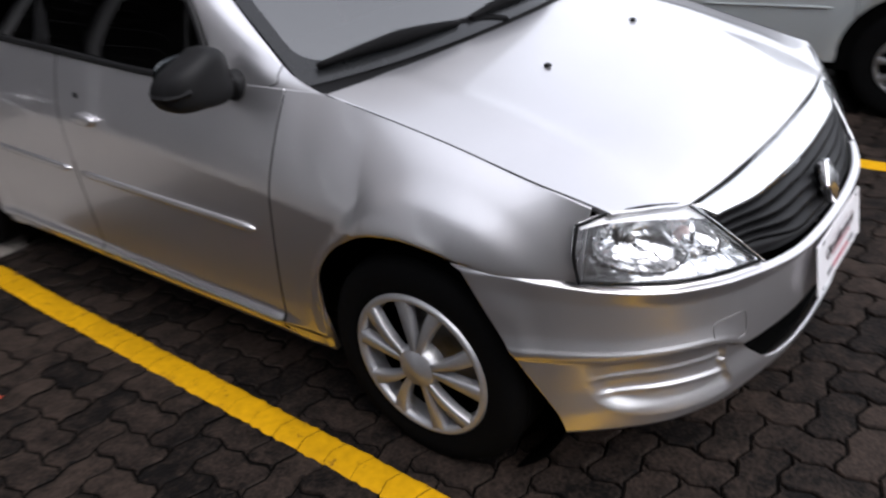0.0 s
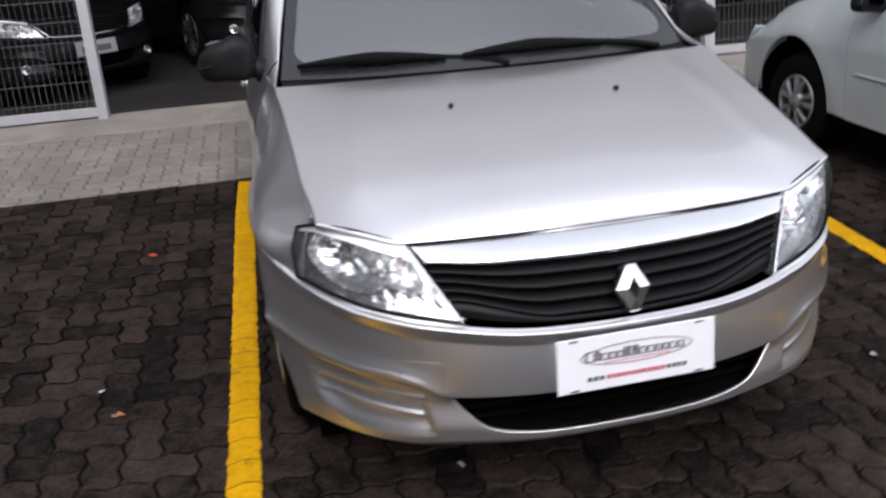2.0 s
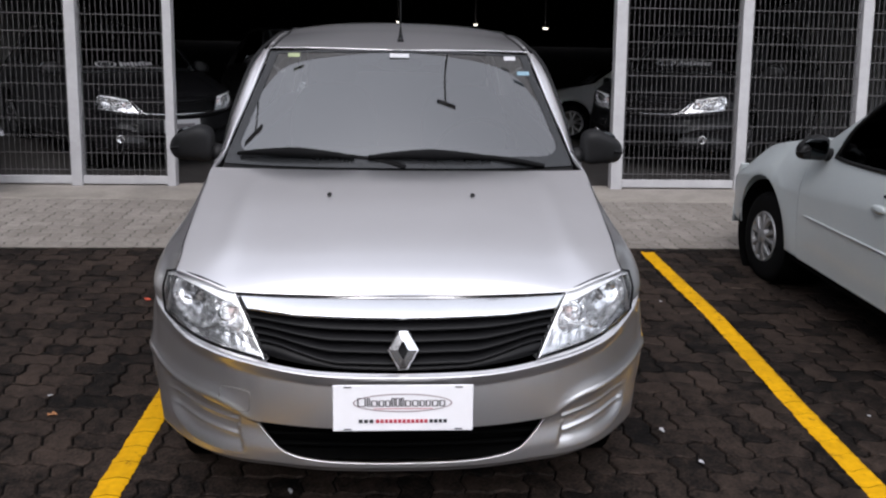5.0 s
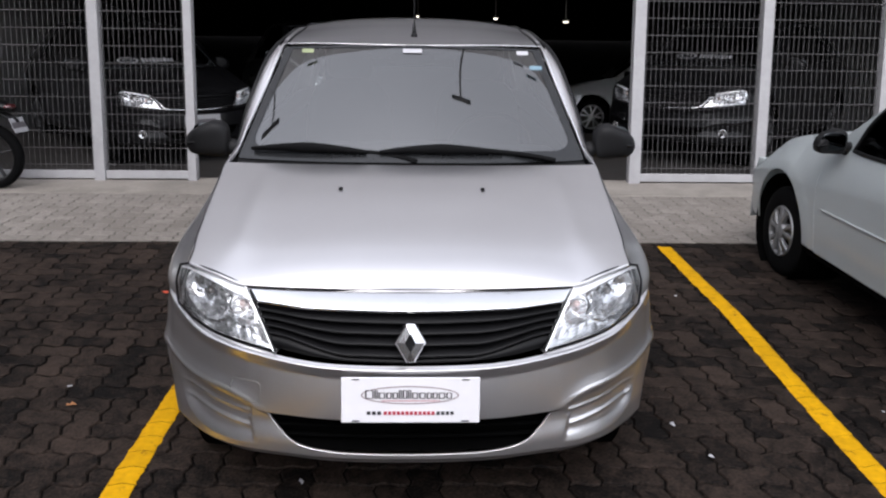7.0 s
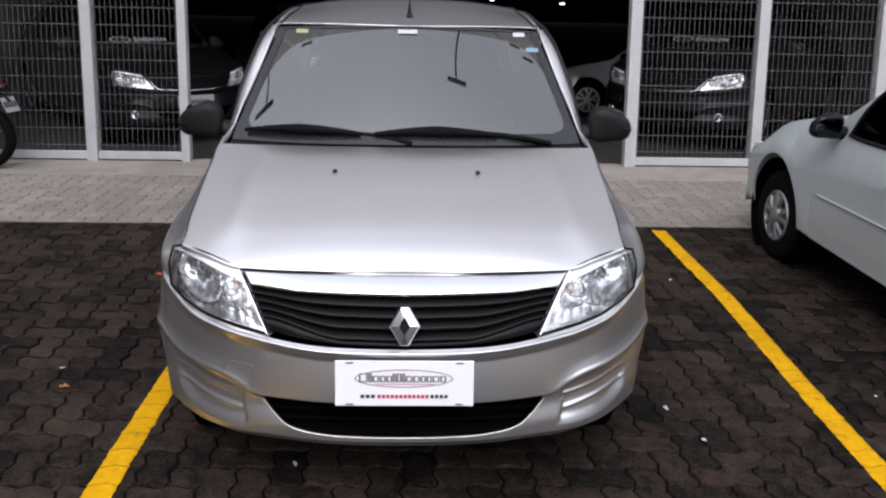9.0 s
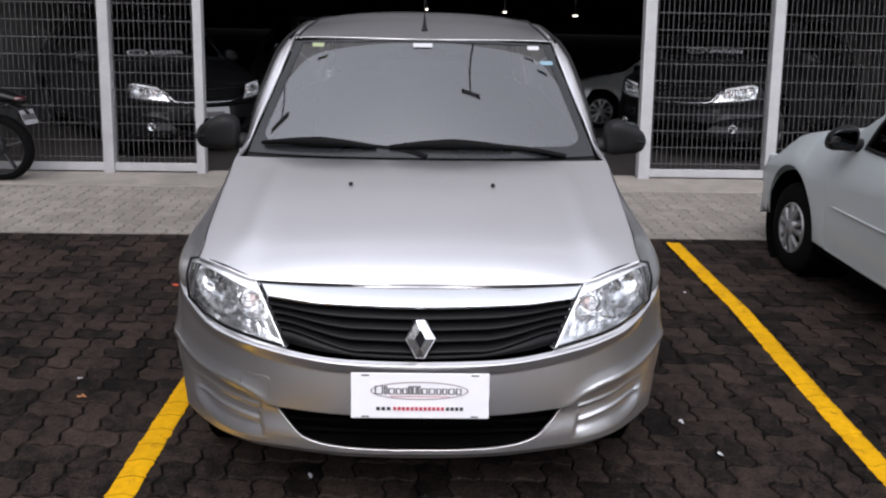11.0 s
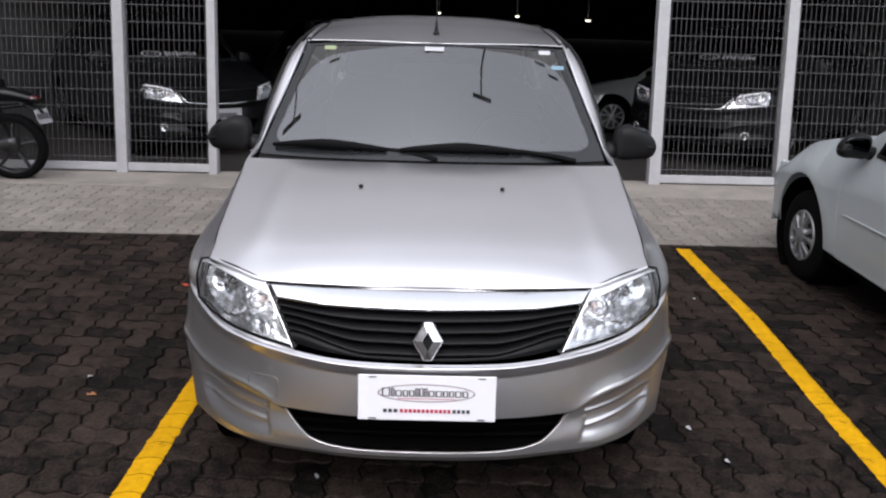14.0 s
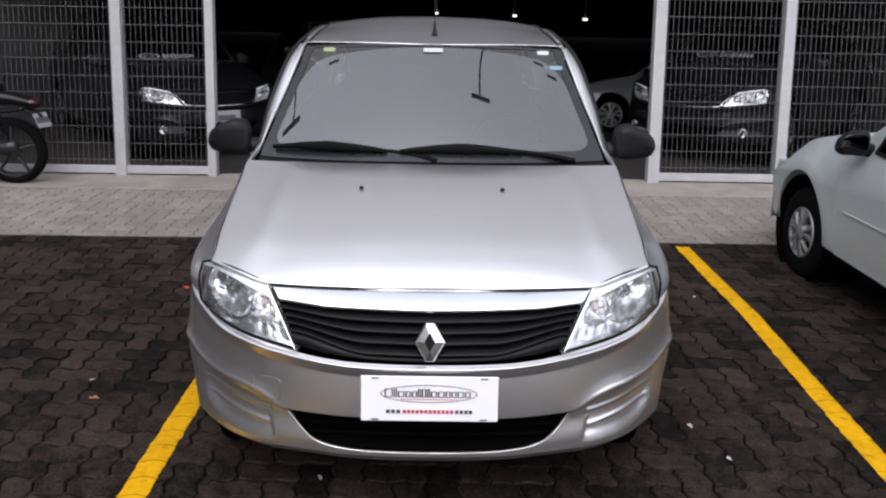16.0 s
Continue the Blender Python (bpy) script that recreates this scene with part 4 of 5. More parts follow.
        lo = path3([win[0], (s * .784, 1.60, .960), (s * .790, 2.3, .990), (s * .782, 3.06, 1.012)], 40)
        tube("window_trim", np.concatenate([win[:-1], hi[:-1]]) + np.array([s * .004, 0, 0]), .022, .022, PLASTIC, body, k=8)
        c_lo = path3([(s * .786, 3.05, 1.008), (s * .785, 3.35, 1.010), (s * .755, 3.72, 1.0)], 12)
        c_hi = path3([(s * .598, 2.86, 1.424), (s * .578, 3.0, 1.424), (s * .560, 3.14, 1.418)], 12)
        c_mid = (c_lo + c_hi) / 2 + np.array([s * .018, 0, .008])
        sheet("rear_pillar", np.array([c_lo, c_mid, c_hi]), paint, body, flip=s < 0, thick=.008)
        sg = sheet("side_window", coons(lo, hi, win, path3([lo[-1], hi[-1]], 24), .010, (s, 0, .3)), SIDE_GLASS, car, flip=s < 0, label="dark side window")
        sg.visible_shadow = False
        p = path3([(s * .795, 2.30, .985), (s * .705, 2.31, 1.22), (s * .607, 2.33, 1.44)], 12)
        tube("door_pillar", p, .10, .016, PLASTIC, body, k=8, up=(s, 0, .3))
        tube("belt_strip", lo + np.array([s * .004, 0, .004]), .020, .022, PLASTIC, body, k=8)
        # mirror
        mr = new("wing_mirror")
        mr.parent = car
        tagged(mr, "black plastic wing mirror")
        hs = blob("mirror_housing", (s * .890, 1.36, 1.012), (.096, .058, .074), 3.6, PLASTIC, mr, k=28)
        for v in hs.data.vertices:
            out = (abs(v.co.x) - .890) / .096
            v.co.z -= .040 * max(0, out + .3) * (v.co.z > 1.012) - .012 * min(0, out) * (v.co.z < 1.012)
            v.co.y += .03 * max(0, out) ** 2
        lathe("mirror_foot", [(-.02, .0), (-.02, .036), (.012, .042), (.022, .036), (.024, .0)], PLASTIC, mr, m=pose(s * .772, 1.355, .966, 0, 0, 0 if s > 0 else 180), k=24)
        tube("mirror_arm", path3([(s * .772, 1.356, .968), (s * .81, 1.362, .974), (s * .85, 1.36, .988)], 10), np.linspace(.08, .055, 10), np.linspace(.07, .05, 10), PLASTIC, mr, k=12, square=2.6)
        blob("mirror_glass", (s * .890, 1.413, 1.015), (.076, .008, .054), 3.0, MIRROR, mr, k=14)
    # boot, rear glass and tail close the body
    uu = np.linspace(-1, 1, 24)
    rows = []
    for y, z, w in ((3.12, 1.476, .54), (3.35, 1.33, .58), (3.68, 1.06, .66), (3.78, 1.03, .70), (4.1, 1.02, .66), (4.2, .99, .64)):
        rows.append(np.stack([uu * w, y + .03 * uu**2, z - .03 * np.abs(uu) ** 3], -1))
    sheet("rear_window", np.array(rows[:3]), SIDE_GLASS, car).visible_shadow = False
    sheet("boot_lid", np.array(rows[2:]), paint, body, thick=.01)
    rows = [np.stack([uu * w, y + .0 * uu - .12 * np.abs(uu) ** 4, np.full(24, z)], -1) for y, z, w in ((4.21, .99, .64), (4.27, .80, .72), (4.30, .55, .74), (4.26, .25, .72))]
    sheet("tail_panel", np.array(rows), paint, body, thick=.01)
    # inside
    p = path3([(-.62, 1.14, .955), (-.3, 1.12, .97), (.3, 1.12, .97), (.62, 1.14, .955)], 20)
    sheet("dashboard", np.array([p, p + (0, .20, .02), p + (0, .42, .0), p + (0, .46, -.12), p + (0, .44, -.40)]), DASH, car, thick=.02, label="dark grey dashboard")
    for sx in (-.36, .36):
        seat = new("seat")
        seat.parent = car
        blob("cushion", (sx, 2.02, .56), (.25, .27, .10), 3.0, SEAT, seat, k=14)
        blob("backrest", (0, 0, .30), (.24, .075, .34), 3.2, SEAT, seat, k=16, m=pose(sx, 2.27, .56, -16))
        blob("headrest", (0, 0, 0), (.13, .05, .085), 3.0, SEAT, seat, k=12, m=pose(sx, 2.50, 1.245, -12))
    blob("rear_bench", (0, 3.05, .58), (.62, .28, .12), 3.0, SEAT, car, k=14)
    blob("rear_backrest", (0, 0, .30), (.62, .08, .32), 3.2, SEAT, car, k=14, m=pose(0, 3.28, .58, -20))
    lathe("steering_wheel", [(.0, .175), (.012, .187), (.0, .199), (-.012, .187), (.0, .175)], PLASTIC, car, m=pose(.36, 1.62, .93, 0, 0, 90) @ pose(0, 0, 0, 0, -25, 0), k=40)
    blob("mirror_inside", (0, 1.76, 1.33), (.11, .02, .035), 2.6, PLASTIC, car, k=12)
    part("cabin_floor", box(1.3, 2.6, .03, .0, centre=(0, 2.3, .36)), DARK, body)
    for yc in (AXLE_F, AXLE_R):
        for s in (1, -1):
            wheel(car, s * .828, yc + (.03 if smooth_nose and yc < 1 else 0), AXLE_Z, s, GREY_COVER if smooth_nose else ALLOY if paint is BLACK_PAINT else HUBCAP, .82 if smooth_nose else 1.0)
    if smooth_nose:
        # the compact car's short nose: rounded in plan and falling to the front
        for o in body.children:
            if o.type == "MESH" and o.name.split(".")[0] in ("hood", "fender", "front_bumper", "hood_gap", "engine_bay_tray", "radiator"):
                for v in o.data.vertices:
                    q = max(0.0, (.62 - v.co.y) / .62)
                    up = float(smooth(.40, .80, v.co.z))
                    v.co.x *= 1 - .13 * q**2.6
                    v.co.z -= .20 * up * q**2.0
                    v.co.z += .045 * up * float(smooth(1.2, .8, v.co.y))
    if plate == "sign":
        pl = new("sign_plate")
        pl.parent = car
        pl.matrix_basis = pose(0.001, -.014, .469, -8, .2, 0)
        tagged(pl, "white advertising plate with an oval mark and red line of text")
        part("plate_board", box(.405, .006, .138, .0025), PLATE_WHITE, pl)
        a = np.linspace(0, 2 * np.pi, 64, endpoint=False)
        ell = lambda rx, rz: np.stack([rx * np.cos(a) - .002, np.full(64, -.0042), rz * np.sin(a) + .016], 1)
        vs = np.concatenate([ell(.143, .0275), ell(.139, .0245)])
        oval = new("oval_mark", mesh("oval_mark", vs, grid_faces(2, 64, False, True), INK_GREY, False))
        oval.parent = pl
        widths = [.020, .006, .015, .012, .012, .006, .009, .006, .014, .015, .011, .011, .015, .013]
        x = -.132 + .0
        tall = {0, 1, 5, 6, 7}
        scale = .252 / (sum(widths) + .0035 * 13)
        for i, w in enumerate(widths):
            hgt = .024 if i in tall else .0165
            bw, cx = w * scale * .86, x + w * scale / 2
            bm = bmesh.new()
            for dx, dz, sx, sz in ((-bw / 2, 0, .0044, hgt), (bw / 2, 0, .0036, hgt), (0, hgt / 2, bw, .0020), (0, -hgt / 2, bw, .0024)):
                bmesh.ops.create_cube(bm, size=1, matrix=Matrix.Translation((cx + dx, -.0045, .0065 + hgt / 2 + dz)) @ Matrix.Diagonal((sx, .001, sz, 1)))
            part("letter_bar", bm, INK_TEXT, pl)
            x += (w + .0035) * scale
        part("underline_bar", box(.17, .001, .0016, 0, centre=(0, -.0045, -.001)), INK_RED, pl)
        for xa, xb, ink in ((-.130, -.084, INK), (-.080, .072, INK_RED), (.074, .128, INK)):
            k = max(3, int((xb - xa) / .0125))
            for i in range(k):
                w = (xb - xa) / k
                part("small_text_bar", box(w * .72, .001, .0105, 0, centre=(xa + w * (i + .5), -.0045, -.0385)), ink, pl)
        for sx in (-.16, .16):
            for sz in (-.063, .063):
                part("fixing_slot", box(.022, .002, .004, .0008, centre=(sx, -.004, sz)), INK, pl)
    elif plate == "plain":
        pl = new("number_plate")
        pl.parent = car
        pl.matrix_basis = pose(0, -.008, .457, -6)
        part("plate_board", box(.40, .006, .13, .0025), PLATE_GREY, pl)
        part("plate_bar", box(.28, .001, .055, 0, centre=(0, -.0042, -.01)), INK_TEXT, pl)
    return car


silver_car = build_car("silver_car", on(0, 0), SILVER, "silver metallic saloon car parked nose-out between yellow lines")
for nm, c, w, material in (("inspection_sticker", (-.475, 1.612, 1.367), .052, GREEN), ("roof_sticker", (-.003, 1.570, 1.374), .085, PAPER), ("paper_sticker", (.500, 1.628, 1.366), .052, PAPER), ("blue_sticker", (.555, 1.56, 1.305), .055, BLUE)):
    st = part(nm, box(w, .002, .026, .0005), material, silver_car, m=pose(*c, -52))

# ---- ground ----
# one sheet: level street, sloping forecourt, level hall floor
c9, s9 = math.cos(radians(SLOPE)), math.sin(radians(SLOPE))
prof = [(-400, -9.0), (-9.0, -9.0), (-8.0, -8.0), (8.2, 8.2), (400, 8.2)]
rows = []
for yw, h in prof:
    yy = yw if abs(yw) > 10 else yw * c9
    zz = (h * s9) - .035
    rows.append([(x, yy, zz) for x in (-400, -60, -9, 9, 60, 400)])
ground = sheet("ground", np.array(rows), ASPHALT, None)
ground.data.polygons.foreach_set("use_smooth", [False] * len(ground.data.polygons))
tagged(ground, "grey asphalt ground round the forecourt", "ground", kind="structure")

FENCE_Y, EDGE_Y = 5.125, 3.165


BX, BY, X0, Y0 = .1108, .1045, 1.212, .368


def paver_outline(nx, ny):
    """Outline of a zigzag paver that covers nx by ny units, round its middle."""
    h = .0095
    wave = ((0, 0), (.25, h), (.75, -h))
    pts = [((i + s) * BX, d) for i in range(nx) for s, d in wave]
    pts += [(nx * BX + d, (j + s) * BY) for j in range(ny) for s, d in wave]
    pts += [((i + 1 - s) * BX, ny * BY - d) for i in reversed(range(nx)) for s, d in wave]
    pts += [(-d, (j + 1 - s) * BY) for j in reversed(range(ny)) for s, d in wave]
    return np.array(pts) - (nx * BX / 2, ny * BY / 2)


def inset(p, d):
    a, b = np.roll(p, 1, 0), np.roll(p, -1, 0)
    t = b - a
    nrm = np.stack([-t[:, 1], t[:, 0]], 1)
    return p + d * nrm / np.linalg.norm(nrm, axis=1)[:, None]


SHAPES = []
for nx, ny in ((2, 1), (1, 2)):
    ol = paver_outline(nx, ny)
    n_out = len(ol)
    SHAPES.append([(x, y, 0.0) for x, y in inset(ol, .0085)] + [(x, y, -.004) for x, y in inset(ol, .0048)] + [(x, y, -.014) for x, y in inset(ol, .0042)])
paver_faces = [tuple(range(n_out))]
for r in (0, 1):
    paver_faces += [((r + 1) * n_out + i, (r + 1) * n_out + (i + 1) % n_out, r * n_out + (i + 1) % n_out, r * n_out + i) for i in range(n_out)]


def paver_places(x0, x1, y0, y1):
    """Herringbone: middles of the pavers, 0 for those along x and 1 for those along y."""
    out = []
    for j in range(math.floor((y0 - Y0) / BY) - 2, math.ceil((y1 - Y0) / BY) + 2):
        for i in range(math.floor((x0 - X0) / BX) - 2, math.ceil((x1 - X0) / BX) + 2):
            k = (i - j) % 4
            if k == 0:
                x, y, kind = X0 + (i + 1) * BX, Y0 + (j + .5) * BY, 0
            elif k == 3:
                x, y, kind = X0 + (i + .5) * BX, Y0 + (j + 1) * BY, 1
            else:
                continue
            y -= .008 * x
            if x0 <= x <= x1 and y0 <= y <= y1:
                out.append((x, y, kind))
    return out


def joined(name, places, material, parent, seed, lift=.003, lean=.6, low=-99.0, high=99.0):
    rng = random.Random(seed)
    vs, fs = [], []
    shapes = [np.array(v[: 2 * n_out]) for v in SHAPES]
    faces = paver_faces[: 1 + n_out]
    for x, y, kind in places:
        k = len(vs)
        dz, ax, ay = rng.uniform(-lift, lift * .4), radians(rng.gauss(0, lean)), radians(rng.gauss(0, lean))
        pv = shapes[kind]
        q = pv + (x, y, dz)
        q[:, 2] += pv[:, 1] * ax + pv[:, 0] * ay
        q[:, 1] = np.clip(q[:, 1], low, high)
        vs += q.tolist()
        fs += [tuple(k + i for i in f) for f in faces]
    ob = new(name, mesh(name, vs, fs, material, False))
    ob.parent = parent
    tagged(ob, kind="stuff")
    return ob


def laid(places, material, parent, seed, lift, lean):
    """Single pavers, each an object of its own."""
    rng = random.Random(seed)
    shared = [mesh("paver", v, paver_faces, material, False) for v in SHAPES]
    for x, y, kind in places:
        o = new("paver", shared[kind])
        o.parent = parent
        o.matrix_basis = pose(x, y, rng.uniform(-lift, lift * .4), rng.gauss(0, lean), rng.gauss(0, lean), 0)


bed = box(12.36, 7.70, .02, 0, centre=(.5, EDGE_Y - 3.85, -.0195))
pavement = part("pavement", bed, JOINT, None, m=TILT)
tagged(pavement, "dark interlocking concrete paver forecourt with deep joints", "pavement", kind="structure")
bed = box(12.36, 2.10, .02, 0, centre=(.5, EDGE_Y + 1.05, -.0136))
apron = part("pavement_apron", bed, JOINT_LIGHT, None, m=TILT)
tagged(apron, "light painted interlocking paver strip before the fence", "pavement", kind="structure")


sill = part("pavement_sill", box(11.6, .64, .03, .006, centre=(.5, FENCE_Y - .22, -.009)), CONCRETE, None, m=TILT)
tagged(sill, "smooth stained concrete strip along the fence", "pavement", kind="structure")

# ---- yellow lines ----


def line_pieces(name, xl, y0, y1, width, wob, label):
    """Painted line, broken at each row of pavers, with ragged edges."""
    root = thing(name, TILT.copy(), label, "road marking", "yellow bay lines", "structure")
    rng = random.Random(hash(len(label)) % 97)
    r0, r1 = math.floor((y0 - Y0) / BY), math.ceil((y1 - Y0) / BY)
    fx = pc([-3.0, 0.35, 1.1, 1.5, 1.95, 2.4, 3.2], wob)
    for r in range(r0, r1):
        gap = rng.choice((.0003, .0006, .0010, .0018))
        ya, yb = Y0 + r * BY + gap - .008 * xl, Y0 + (r + 1) * BY - gap - .008 * xl
        if yb > y1:
            break
        ks = 6
        rows = []
        for j in range(ks):
            y = ya + (yb - ya) * j / (ks - 1)
            c = xl + float(fx(y))
            row = []
            for i, e in enumerate((-1, -.93, -.5, 0, .5, .93, 1)):
                x = c + e * width / 2 + (rng.gauss(0, .0022) if abs(e) == 1 else 0)
                ph = ((x - X0) / BX) % 1.0
                dz = .0095 * np.interp(ph, [0, .25, .75, 1], [0, 1, -1, 0])
                row.append((x, y + dz, .0035 if abs(e) < .95 else .0012))
            rows.append(row)
        sheet("paint_piece", np.array(rows), YELLOW, root)
    return root


line_pieces("bay_line", -.970, -2.6, EDGE_Y + .03, .096, [-.02, -.012, -.004, .0, .004, .008, .026], "worn yellow painted bay line beside the silver car")
line_pieces("bay_line", 1.70, -2.6, EDGE_Y + .01, .094, [-.07, -.045, -.018, .004, .020, .018, .022], "worn yellow painted bay line between two parked cars")

# ---- fence and showroom, upright ----
BASE = TILT @ Vector((0, FENCE_Y, 0))
FY, FZ = BASE.y, BASE.z
UP = 2.75


fence = thing("fence", pose(0, FY, FZ), "white steel fence with welded wire mesh panels", "fence")


def fence_post(x, w=.125, d=.10):
    root = new("fence_post")
    root.parent = fence
    root.matrix_basis = pose(x, 0, -.03)
    part("post_shaft", box(w, d, UP + .03, .006, centre=(0, 0, (UP + .03) / 2)), WHITE_STEEL, root)
    part("post_cap", box(w + .004, d + .004, .012, .003, centre=(0, 0, UP + .034)), WHITE_STEEL, root)
    return root


def fence_panel(x0, x1):
    """Welded wire mesh between two posts, on a bottom rail."""
    w = x1 - x0
    root = new("fence_panel")
    root.parent = fence
    root.matrix_basis = pose((x0 + x1) / 2, 0, 0)
    part("bottom_rail", box(w, .06, .075, .006, centre=(0, .0, .052)), WHITE_STEEL, root, "white bottom rail")
    part("top_rail", box(w, .06, .06, .006, centre=(0, .0, UP - .04)), WHITE_STEEL, root)
    nv = max(2, round(w / .047))
    me = None
    for i in range(nv):
        x = -w / 2 + (i + .5) * w / nv
        if me is None:
            bm = box(.0034, .0034, UP - .16, 0, centre=(0, 0, .09 + (UP - .16) / 2))
            o = part("upright_wire", bm, WIRE, root, m=pose(x, 0, 0))
            me = o.data
        else:
            o = new("upright_wire", me)
            o.parent = root
            o.matrix_basis = pose(x, 0, 0)
    z, me = .14, None
    while z < UP - .1:
        if me is None:
            bm = box(w, .005, .0055, 0, centre=(0, -.005, 0))
            o = part("cross_wire", bm, WIRE, root, m=pose(0, 0, z))
            me = o.data
        else:
            o = new("cross_wire", me)
            o.parent = root
            o.matrix_basis = pose(0, 0, z)
        z += .151
    return root


POSTS = [-6.3, -4.6, -2.855, -2.022, 2.046, 3.222, 4.36, 6.3]
POST_W = [.10, .10, .096, .078, .108, .098, .10, .10]
for x, w in zip(POSTS, POST_W):
    fence_post(x, w)
for i in (0, 1, 2, 4, 5, 6):
    fence_panel(POSTS[i] + POST_W[i] / 2 + .001, POSTS[i + 1] - POST_W[i + 1] / 2 - .001)

# facade over the opening; low unseen block added beside it, sized for hood reflections
for nm, x0, x1, z0, z1 in (("wall_front_lintel", -9.0, 8.6, UP, 10.4), ("wall_front_west", -9.0, -6.37, -.6, UP), ("wall_front_east", 6.37, 8.6, -.6, UP), ("wall_unseen_low_block", 8.604, 27.0, -.6, 3.2)):
    o = part(nm, box(x1 - x0, .30, z1 - z0, .01, centre=((x0 + x1) / 2, .06, (z0 + z1) / 2)), FACADE, None, m=pose(0, FY, FZ))
    tagged(o, "dark rendered facade wall over the showroom opening", "wall", kind="structure")
# walls added out of view: they block low sky and darken paint reflections
for nm, sx, sy, sz, c in (("wall_unseen_west", .25, 22, 10.2, (-9.6, -11.3, 3.0)), ("wall_unseen_street", 70, .3, 5.0, (0, -26, .2)), ("wall_unseen_east", .25, 22, 4.0, (17, -11.3, -.6))):
    o = part(nm, box(sx, sy, sz, .01, centre=c), UNSEEN_WALL, None, m=pose(0, FY, FZ))
    tagged(o, "unseen dark wall added to shape reflections on the car", "wall", kind="structure")
# back wall and ceiling carry the hall's gloom in their colour
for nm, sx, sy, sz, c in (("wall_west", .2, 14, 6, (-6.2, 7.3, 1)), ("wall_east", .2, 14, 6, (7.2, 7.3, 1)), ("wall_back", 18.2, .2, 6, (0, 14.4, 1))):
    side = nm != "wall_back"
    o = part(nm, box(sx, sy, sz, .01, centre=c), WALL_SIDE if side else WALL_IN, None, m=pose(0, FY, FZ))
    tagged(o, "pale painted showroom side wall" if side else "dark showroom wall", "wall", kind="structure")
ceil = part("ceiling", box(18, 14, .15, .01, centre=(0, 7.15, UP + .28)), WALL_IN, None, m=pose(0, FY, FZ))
tagged(ceil, "showroom ceiling with the hall's gloom put into its colour", "ceiling", kind="structure")
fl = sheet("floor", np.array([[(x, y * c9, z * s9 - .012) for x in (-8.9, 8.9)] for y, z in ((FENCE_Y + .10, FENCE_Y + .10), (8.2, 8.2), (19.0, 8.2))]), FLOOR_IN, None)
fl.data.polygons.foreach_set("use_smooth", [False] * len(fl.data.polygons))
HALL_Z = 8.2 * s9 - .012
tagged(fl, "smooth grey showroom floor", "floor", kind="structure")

# ---- other cars ----
build_car("white_car", on(3.01, 3.255, 0, 180) @ Matrix.Scale(.9, 4), WHITE_PAINT, "white saloon car parked nose-in on the next bay", plate="none", front=False)


def settle(y, turn):
    """Height and pitch of a car whose wheels stand on ramp and hall floor."""
    c = math.cos(radians(turn))
    ya, yb = y + .768 * c, y + 3.395 * c
    za, zb = (min(k * s9 / c9, 8.2 * s9) - .012 for k in (ya, yb))
    return za - (ya - y) * (zb - za) / (yb - ya), math.degrees(math.atan2(zb - za, yb - ya))


BLK, DRK, MID = settle(5.85, 38), settle(6.05, -42), settle(6.5, 22)
black_car = build_car("black_car", pose(-2.115, 5.85, BLK[0], BLK[1]) @ pose(0, 0, 0, 0, 0, 38) @ Matrix.Scale(.93, 4), BLACK_PAINT, "black car parked inside behind the wire fence", plate="plain")
build_car("black_car", pose(-.35, 6.5, MID[0], MID[1]) @ pose(0, 0, 0, 0, 0, 22), BLACK_PAINT, "black car parked in the dark hall facing the forecourt", plate="plain")
dark_car = build_car("black_car", pose(2.57, 6.05, DRK[0], DRK[1]) @ pose(0, 0, 0, 0, 0, -42), BLACK_PAINT, "black car parked inside with bright chrome trim", plate="")


def price_sticker(car, cx, cz):
    """Oval and bars of pale lettering stuck high on a windscreen."""
    st = new("price_sticker")
    st.parent = car
    st.matrix_basis = pose(cx, 1.06 + (cz - 1.0) * 1.30, cz + .055, -52)
    tagged(st, "pale lettering stuck on the windscreen")
    a = np.linspace(0, 2 * np.pi, 32, endpoint=False)
    for rx, rz in ((.12, .05), (.06, .022)):
        vs = [(rx * k * math.cos(t), -.004, rz * k * math.sin(t)) for k in (1, .80) for t in a]
        o = new("oval_mark", mesh("oval_mark", vs, grid_faces(2, 32, False, True), PLATE_GREY, False))
        o.parent = st
    for i in range(9):
        part("letter_bar", box(.030, .002, .055 if i % 3 else .075, 0, centre=(.17 + i * .042, -.004, 0)), PLATE_GREY, st)
    return st


price_sticker(black_car, -.38, 1.00)
price_sticker(dark_car, -.25, 1.02)
build_car("grey_car", pose(2.3, 12.4, HALL_Z, 0, 0, -90), GREY_PAINT, "silver-grey car parked crosswise inside the showroom", plate="")

# ---- pavers ----
all_dark = paver_places(-5.6, 6.6, -4.4, EDGE_Y + .10)
near = [p for p in all_dark if -2.0 <= p[0] <= 2.0 and -.35 <= p[1] <= 1.15]
all_light = paver_places(-5.6, 6.6, EDGE_Y - .10, FENCE_Y - .46)
near_light = [p for p in all_light if p[1] > EDGE_Y + .11 and (-2.6 <= p[0] <= -.9 or 1.0 <= p[0] <= 2.3)]
# the paint of the light strip ends on a straight edge across the pavers
joined("paver_field", sorted(set(all_dark) - set(near)), PAVER, pavement, 3, high=EDGE_Y)
joined("paver_field", sorted(set(all_light) - set(near_light)), PAVER_LIGHT, apron, 5, lift=.0015, lean=.35, low=EDGE_Y + .001)
laid(near, PAVER, pavement, 11, .003, .6)
laid(near_light, PAVER_LIGHT, apron, 23, .0015, .35)

# ---- motorcycle by the fence ----


